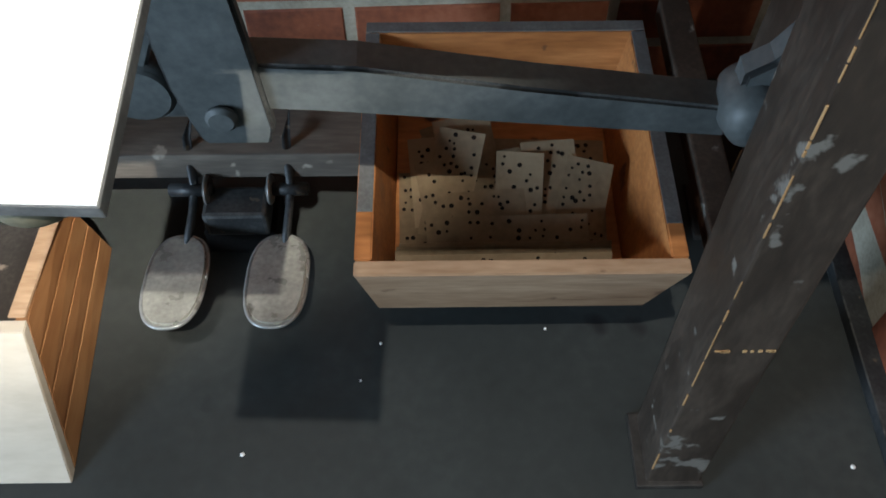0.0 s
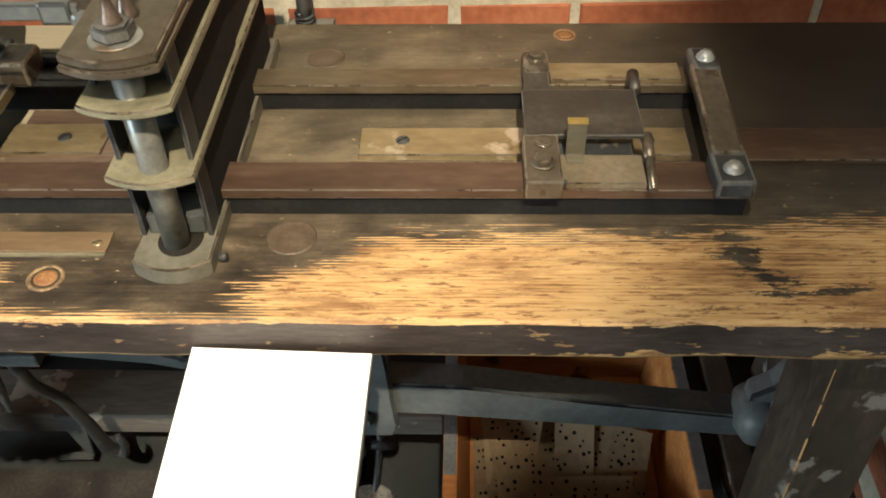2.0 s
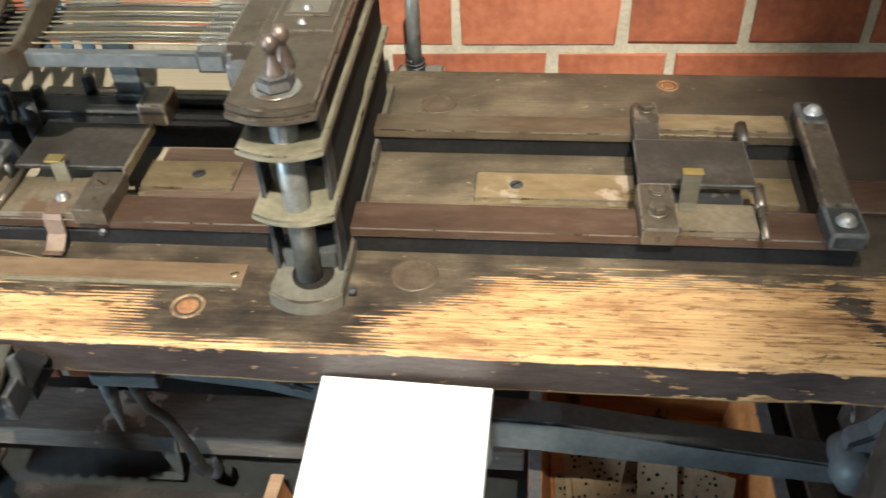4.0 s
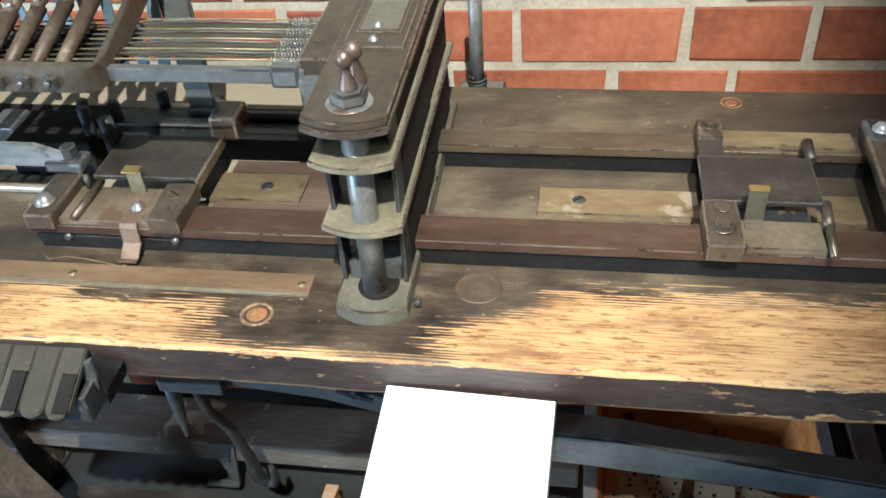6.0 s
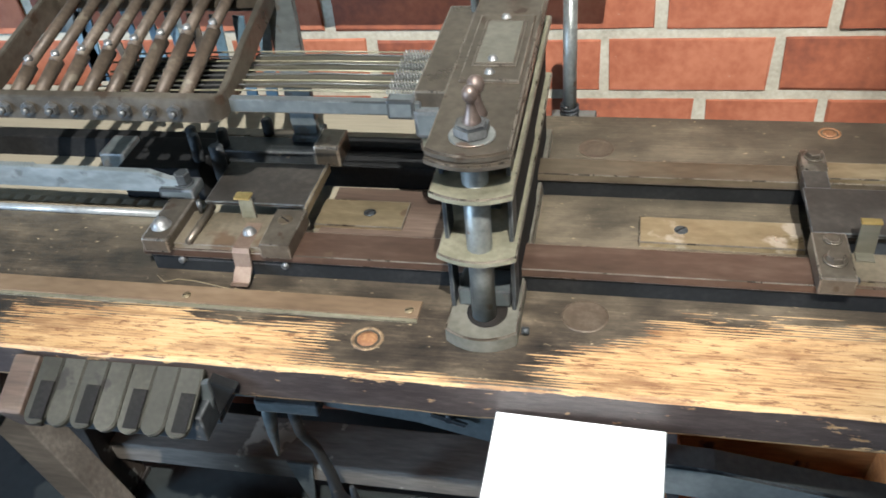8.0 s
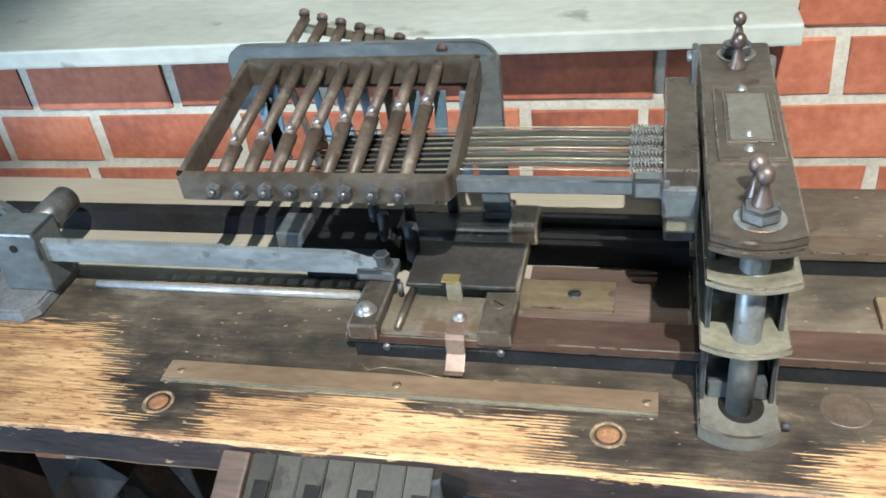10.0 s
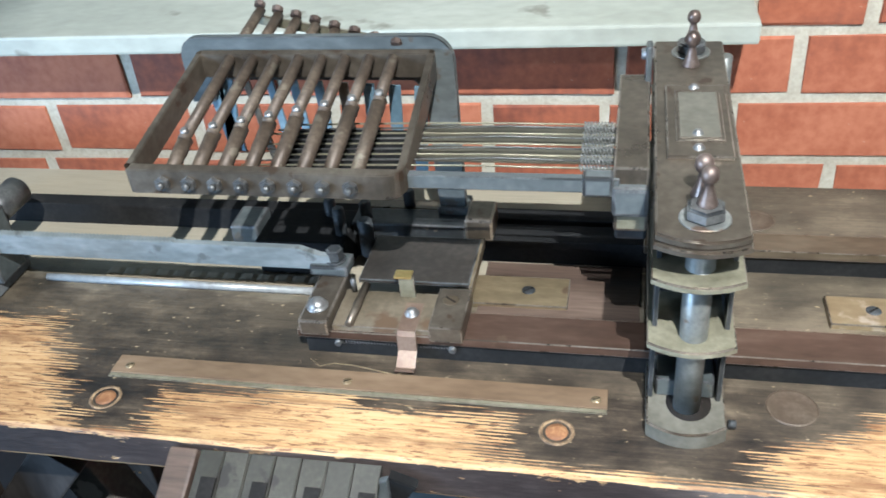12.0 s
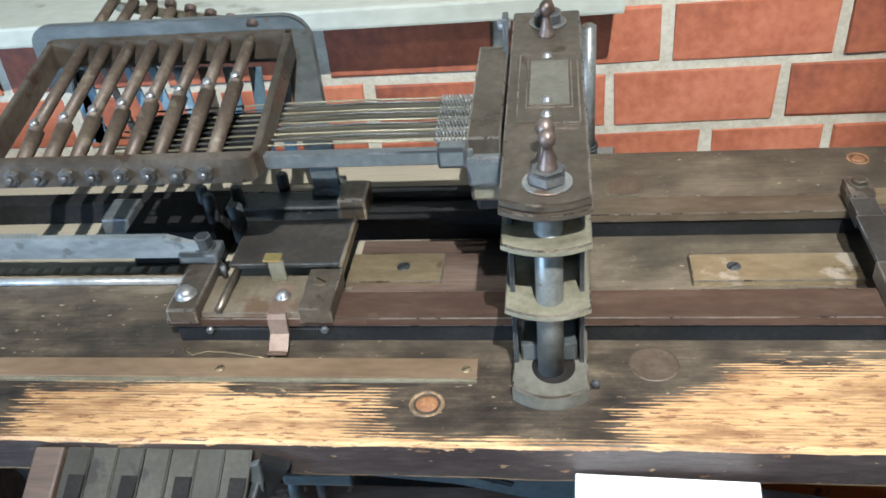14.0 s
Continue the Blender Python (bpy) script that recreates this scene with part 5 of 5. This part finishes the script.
# ---- scraps and a stray wire ----
for x, y, z, s in ((-0.035, 0.60, 0.0, 0.0022), (-0.205, 0.445, 0.0, 0.003), (0.56, 0.42, 0.0, 0.0032), (0.19, 0.62, 0.0, 0.002), (-0.06, 0.545, 0.0, 0.0018)):
    sc = thing("paper_scrap", "tiny pale scrap of card lying on the floor", "scrap", (x, y, z), "scraps on the floor")
    part("chip", lathe([(s, 0.0), (s * 1.05, 0.0006), (s * 0.6, 0.0011)], (x, y, z), 9), PANEL, sc)
wr = thing("stray_wire", "thin yellowish wire lying on the bench top", "wire", (-0.55, 0.512, BT))
part("wire", tube([(-0.60, 0.522, BT + 0.001), (-0.588, 0.513, BT + 0.001), (-0.575, 0.518, BT + 0.0012), (-0.555, 0.517, BT + 0.001), (-0.53, 0.512, BT + 0.001), (-0.508, 0.507, BT + 0.0012)], 0.0007, 6), BRASS, wr)

# ---- pedals ----
for cx, lift in ((-0.299, 0), (-0.1665, 0.0)):
    pd = thing("foot_pedal", "oval polished steel foot pedal on a dark iron arm", "pedal", (cx, 0.65, 0.0), "foot pedals")
    t = bmesh.new()
    outline = [(0.0385 * math.copysign(abs(math.cos(a)) ** 0.8, math.cos(a)), 0.074 * math.copysign(abs(math.sin(a)) ** 0.72, math.sin(a))) for a in [2 * math.pi * k / 32 for k in range(32)]]
    prism(outline, -0.006, 0.005, "z", 0.003, t)
    bmesh.ops.transform(t, matrix=Matrix.Translation((cx, 0.649, 0.088)) @ Matrix.Rotation(radians(-6), 4, "X"), verts=t.verts)
    part("tread", t, TREAD, pd)
    # the highlight along the tread's edge, added as a bright tube
    rim = [(cx + 0.0392 * math.copysign(abs(math.cos(a)) ** 0.8, math.cos(a)), 0.649 + 0.0747 * math.copysign(abs(math.sin(a)) ** 0.72, math.sin(a)) , 0.0885 - 0.105 * 0.0747 * math.copysign(abs(math.sin(a)) ** 0.72, math.sin(a))) for a in [2 * math.pi * k / 40 for k in range(41)]]
    part("rim", tube(rim, 0.0026, 8), CHROME, pd, "bright steel rim shaped as the highlight along the pedal edge")
    part("arm", tube([(cx + 0.004, 0.70, 0.080), (cx + 0.006, 0.76, 0.088), (cx + 0.008, 0.79, 0.105), (cx + 0.009, 0.82, 0.172), (cx + 0.01, 0.91, 0.174), (cx + 0.01, 0.95, 0.12)], [0.006, 0.0055, 0.0065, 0.006, 0.006, 0.006], 12), IRON, pd)
    part("pivot", rod((cx - 0.026, 0.786, 0.104), (cx + 0.034, 0.786, 0.104), 0.0095, bevel=0.002), IRON, pd)
    part("collar", rod((cx + (0.024 if cx < -0.2 else -0.022), 0.786, 0.104), (cx + (0.030 if cx < -0.2 else -0.016), 0.786, 0.104), 0.022, seg=24, bevel=0.002), STEEL, pd)
pb = thing("pedal_bracket", "dark iron pedal bracket fixed to the floor rail", "bracket", (-0.233, 0.82, 0))
part("yoke", box(-0.278, -0.19, 0.745, 0.797, 0.05, 0.098, 0.006), IRON, pb)
part("floor_plate", box(-0.285, -0.183, 0.75, 0.83, 0.0, 0.052, 0.004), BLACKIRON, pb)

# ---- pale wooden crate at the floor ----
wc = thing("wooden_crate", "open wooden crate with pale end and varnished sides", "crate", (-0.7, 0.55, 0))
CO = [(-0.94, 0.41, 0), (-0.411, 0.41, 0), (-0.46, 0.556, 0.122), (-0.94, 0.556, 0.122)]


def slab(corners, shift, mat, name, label=""):
    t = bmesh.new()
    lo, hi = [t.verts.new(Vector(p)) for p in corners], [t.verts.new(Vector(p) + Vector(shift)) for p in corners]
    t.faces.new(lo), t.faces.new(hi)
    for i in range(4):
        t.faces.new((lo[i], lo[(i + 1) % 4], hi[(i + 1) % 4], hi[i]))
    bmesh.ops.recalc_face_normals(t, faces=t.faces)
    bmesh.ops.bevel(t, geom=t.edges[:], offset=0.0012, segments=2, affect="EDGES")
    return part(name, t, mat, wc, label)


slab(CO, (0, 0.018, 0), CRATEND, "end_board", "pale planed end board")
for j in range(4):
    u0, u1 = j / 4 + 0.004, (j + 1) / 4 - 0.004
    a, b = Vector((-0.411, 0.428, 0)), Vector((-0.46, 0.574, 0.122))
    a2, b2 = Vector((-0.43, 0.76, 0)), Vector((-0.46, 0.76, 0.122))
    slab((a.lerp(b, u0), a2.lerp(b2, u0), a2.lerp(b2, u1), a.lerp(b, u1)), (-0.016, 0, 0), CRATE, "side_board")
slab(((-0.484, 0.576, 0.1225), (-0.462, 0.576, 0.1225), (-0.452, 0.76, 0.1225), (-0.474, 0.76, 0.1225)), (0, 0, 0.003), BOXPALE, "top_edge", "bare yellow edge")
slab(((-0.94, 0.43, 0.004), (-0.44, 0.43, 0.004), (-0.45, 0.76, 0.004), (-0.94, 0.76, 0.004)), (0, 0, 0.012), BLACKWOOD, "bottom_board")
slab(((-0.94, 0.59, 0.05), (-0.49, 0.59, 0.05), (-0.49, 0.76, 0.05), (-0.94, 0.76, 0.05)), (0, 0, 0.012), BLACKWOOD, "inner_shelf")

# ---- brick pilaster at the end of the bench ----
wall_e = part("wall_pilaster", box(0.6285, 0.95, -0.5, 1.1, 0.0, 3.8, 0), MORTAR)
tagged(wall_e, "brick pilaster with pale joints beside the bench", "wall", kind="structure")
skirt = part("baseboard", box(0.600, 0.631, -0.5, 1.05, 0.0, 0.022, 0.002), IRON)
tagged(skirt, "dark strip along the foot of the pilaster", "skirting", kind="structure")


# ---- bricks ----
def brick_mesh(w, h, d, seed):
    """A brick with worn arrises and a slightly uneven face; its face looks towards -y, its length lies along x."""
    t = bmesh.new()
    bmesh.ops.create_cube(t, size=1)
    bmesh.ops.scale(t, vec=(w, d, h), verts=t.verts)
    bmesh.ops.bevel(t, geom=[e for e in t.edges if all(v.co.y < 0 for v in e.verts)], offset=0.0022, segments=1, affect="EDGES")
    r = random.Random(seed)
    for v in t.verts:
        v.co += Vector((r.uniform(-1, 1), r.uniform(-0.6, 0.6), r.uniform(-1, 1))) * 0.0018
    me = bpy.data.meshes.new("brick")
    t.to_mesh(me)
    t.free()
    me.materials.append(BRICK)
    return me


BRICKS = {}


def lay(parent, u0, u1, z0, seed, side=False):
    """One brick of a course from u0 to u1 along its wall."""
    w = round(u1 - u0 - JOINT, 2)
    key = (w, seed % 4)
    if key not in BRICKS:
        BRICKS[key] = brick_mesh(w, PITCH - JOINT, 0.05, seed * 7 + int(w * 1000))
    b = new("brick", BRICKS[key])
    b.parent = parent
    jig = random.Random(seed)
    mid, dz, dy = (u0 + u1) / 2, jig.uniform(-0.0015, 0.0015), jig.uniform(-0.002, 0.002)
    if side:
        b.matrix_basis = Matrix.Translation((0.652 + dy, mid, z0 + PITCH / 2 + dz)) @ Matrix.Rotation(radians(-90), 4, "Z")
    else:
        b.matrix_basis = Matrix.Translation((mid, 0.023 + dy, z0 + PITCH / 2 + dz)) @ Matrix.Rotation(jig.uniform(-0.006, 0.006), 4, "Y")


known = {0: (-1.375, -1.20, -0.96, -0.74, -0.510, -0.345, -0.173, 0.061, 0.228, 0.394), 1: (-1.295, -1.05, -0.81, -0.57, -0.325, -0.100, 0.129, 0.36), -1: (-0.035, 0.134, 0.466), 2: (-0.02, 0.22, 0.40)}
seed = 0
for row in range(-8, 5):
    r = random.Random(row + 40)
    joints = list(known.get(row, (r.uniform(-0.2, 0.0),)))
    while joints[-1] < 0.66:
        joints.append(joints[-1] + (0.235 if r.random() < 0.7 else 0.165))
    while joints[0] > -1.75:
        joints.insert(0, joints[0] - (0.24 if r.random() < 0.65 else 0.165))
    z = LINE + row * PITCH
    for a, b in zip(joints, joints[1:]):
        seed += 1
        if z + PITCH > SILL_TOP - 0.03 and a < SILL_END:
            if b < SILL_END + 0.06 or z > SILL_TOP - 0.03:
                if b < SILL_END + 0.06:
                    continue
                a = max(a, SILL_END)
            if z < SILL_TOP - 0.03 < z + PITCH and a < SILL_END:
                a = max(a, SILL_END)
        lay(wall, a, b, z, seed)
for row in range(-8, 1):
    r = random.Random(row + 90)
    y = 0.12 + r.uniform(0, 0.15)
    while y < 1.0:
        w = 0.235 if r.random() < 0.7 else 0.165
        seed += 1
        lay(wall_e, y, min(y + w, 1.06), LINE + row * PITCH, seed, True)
        y += w
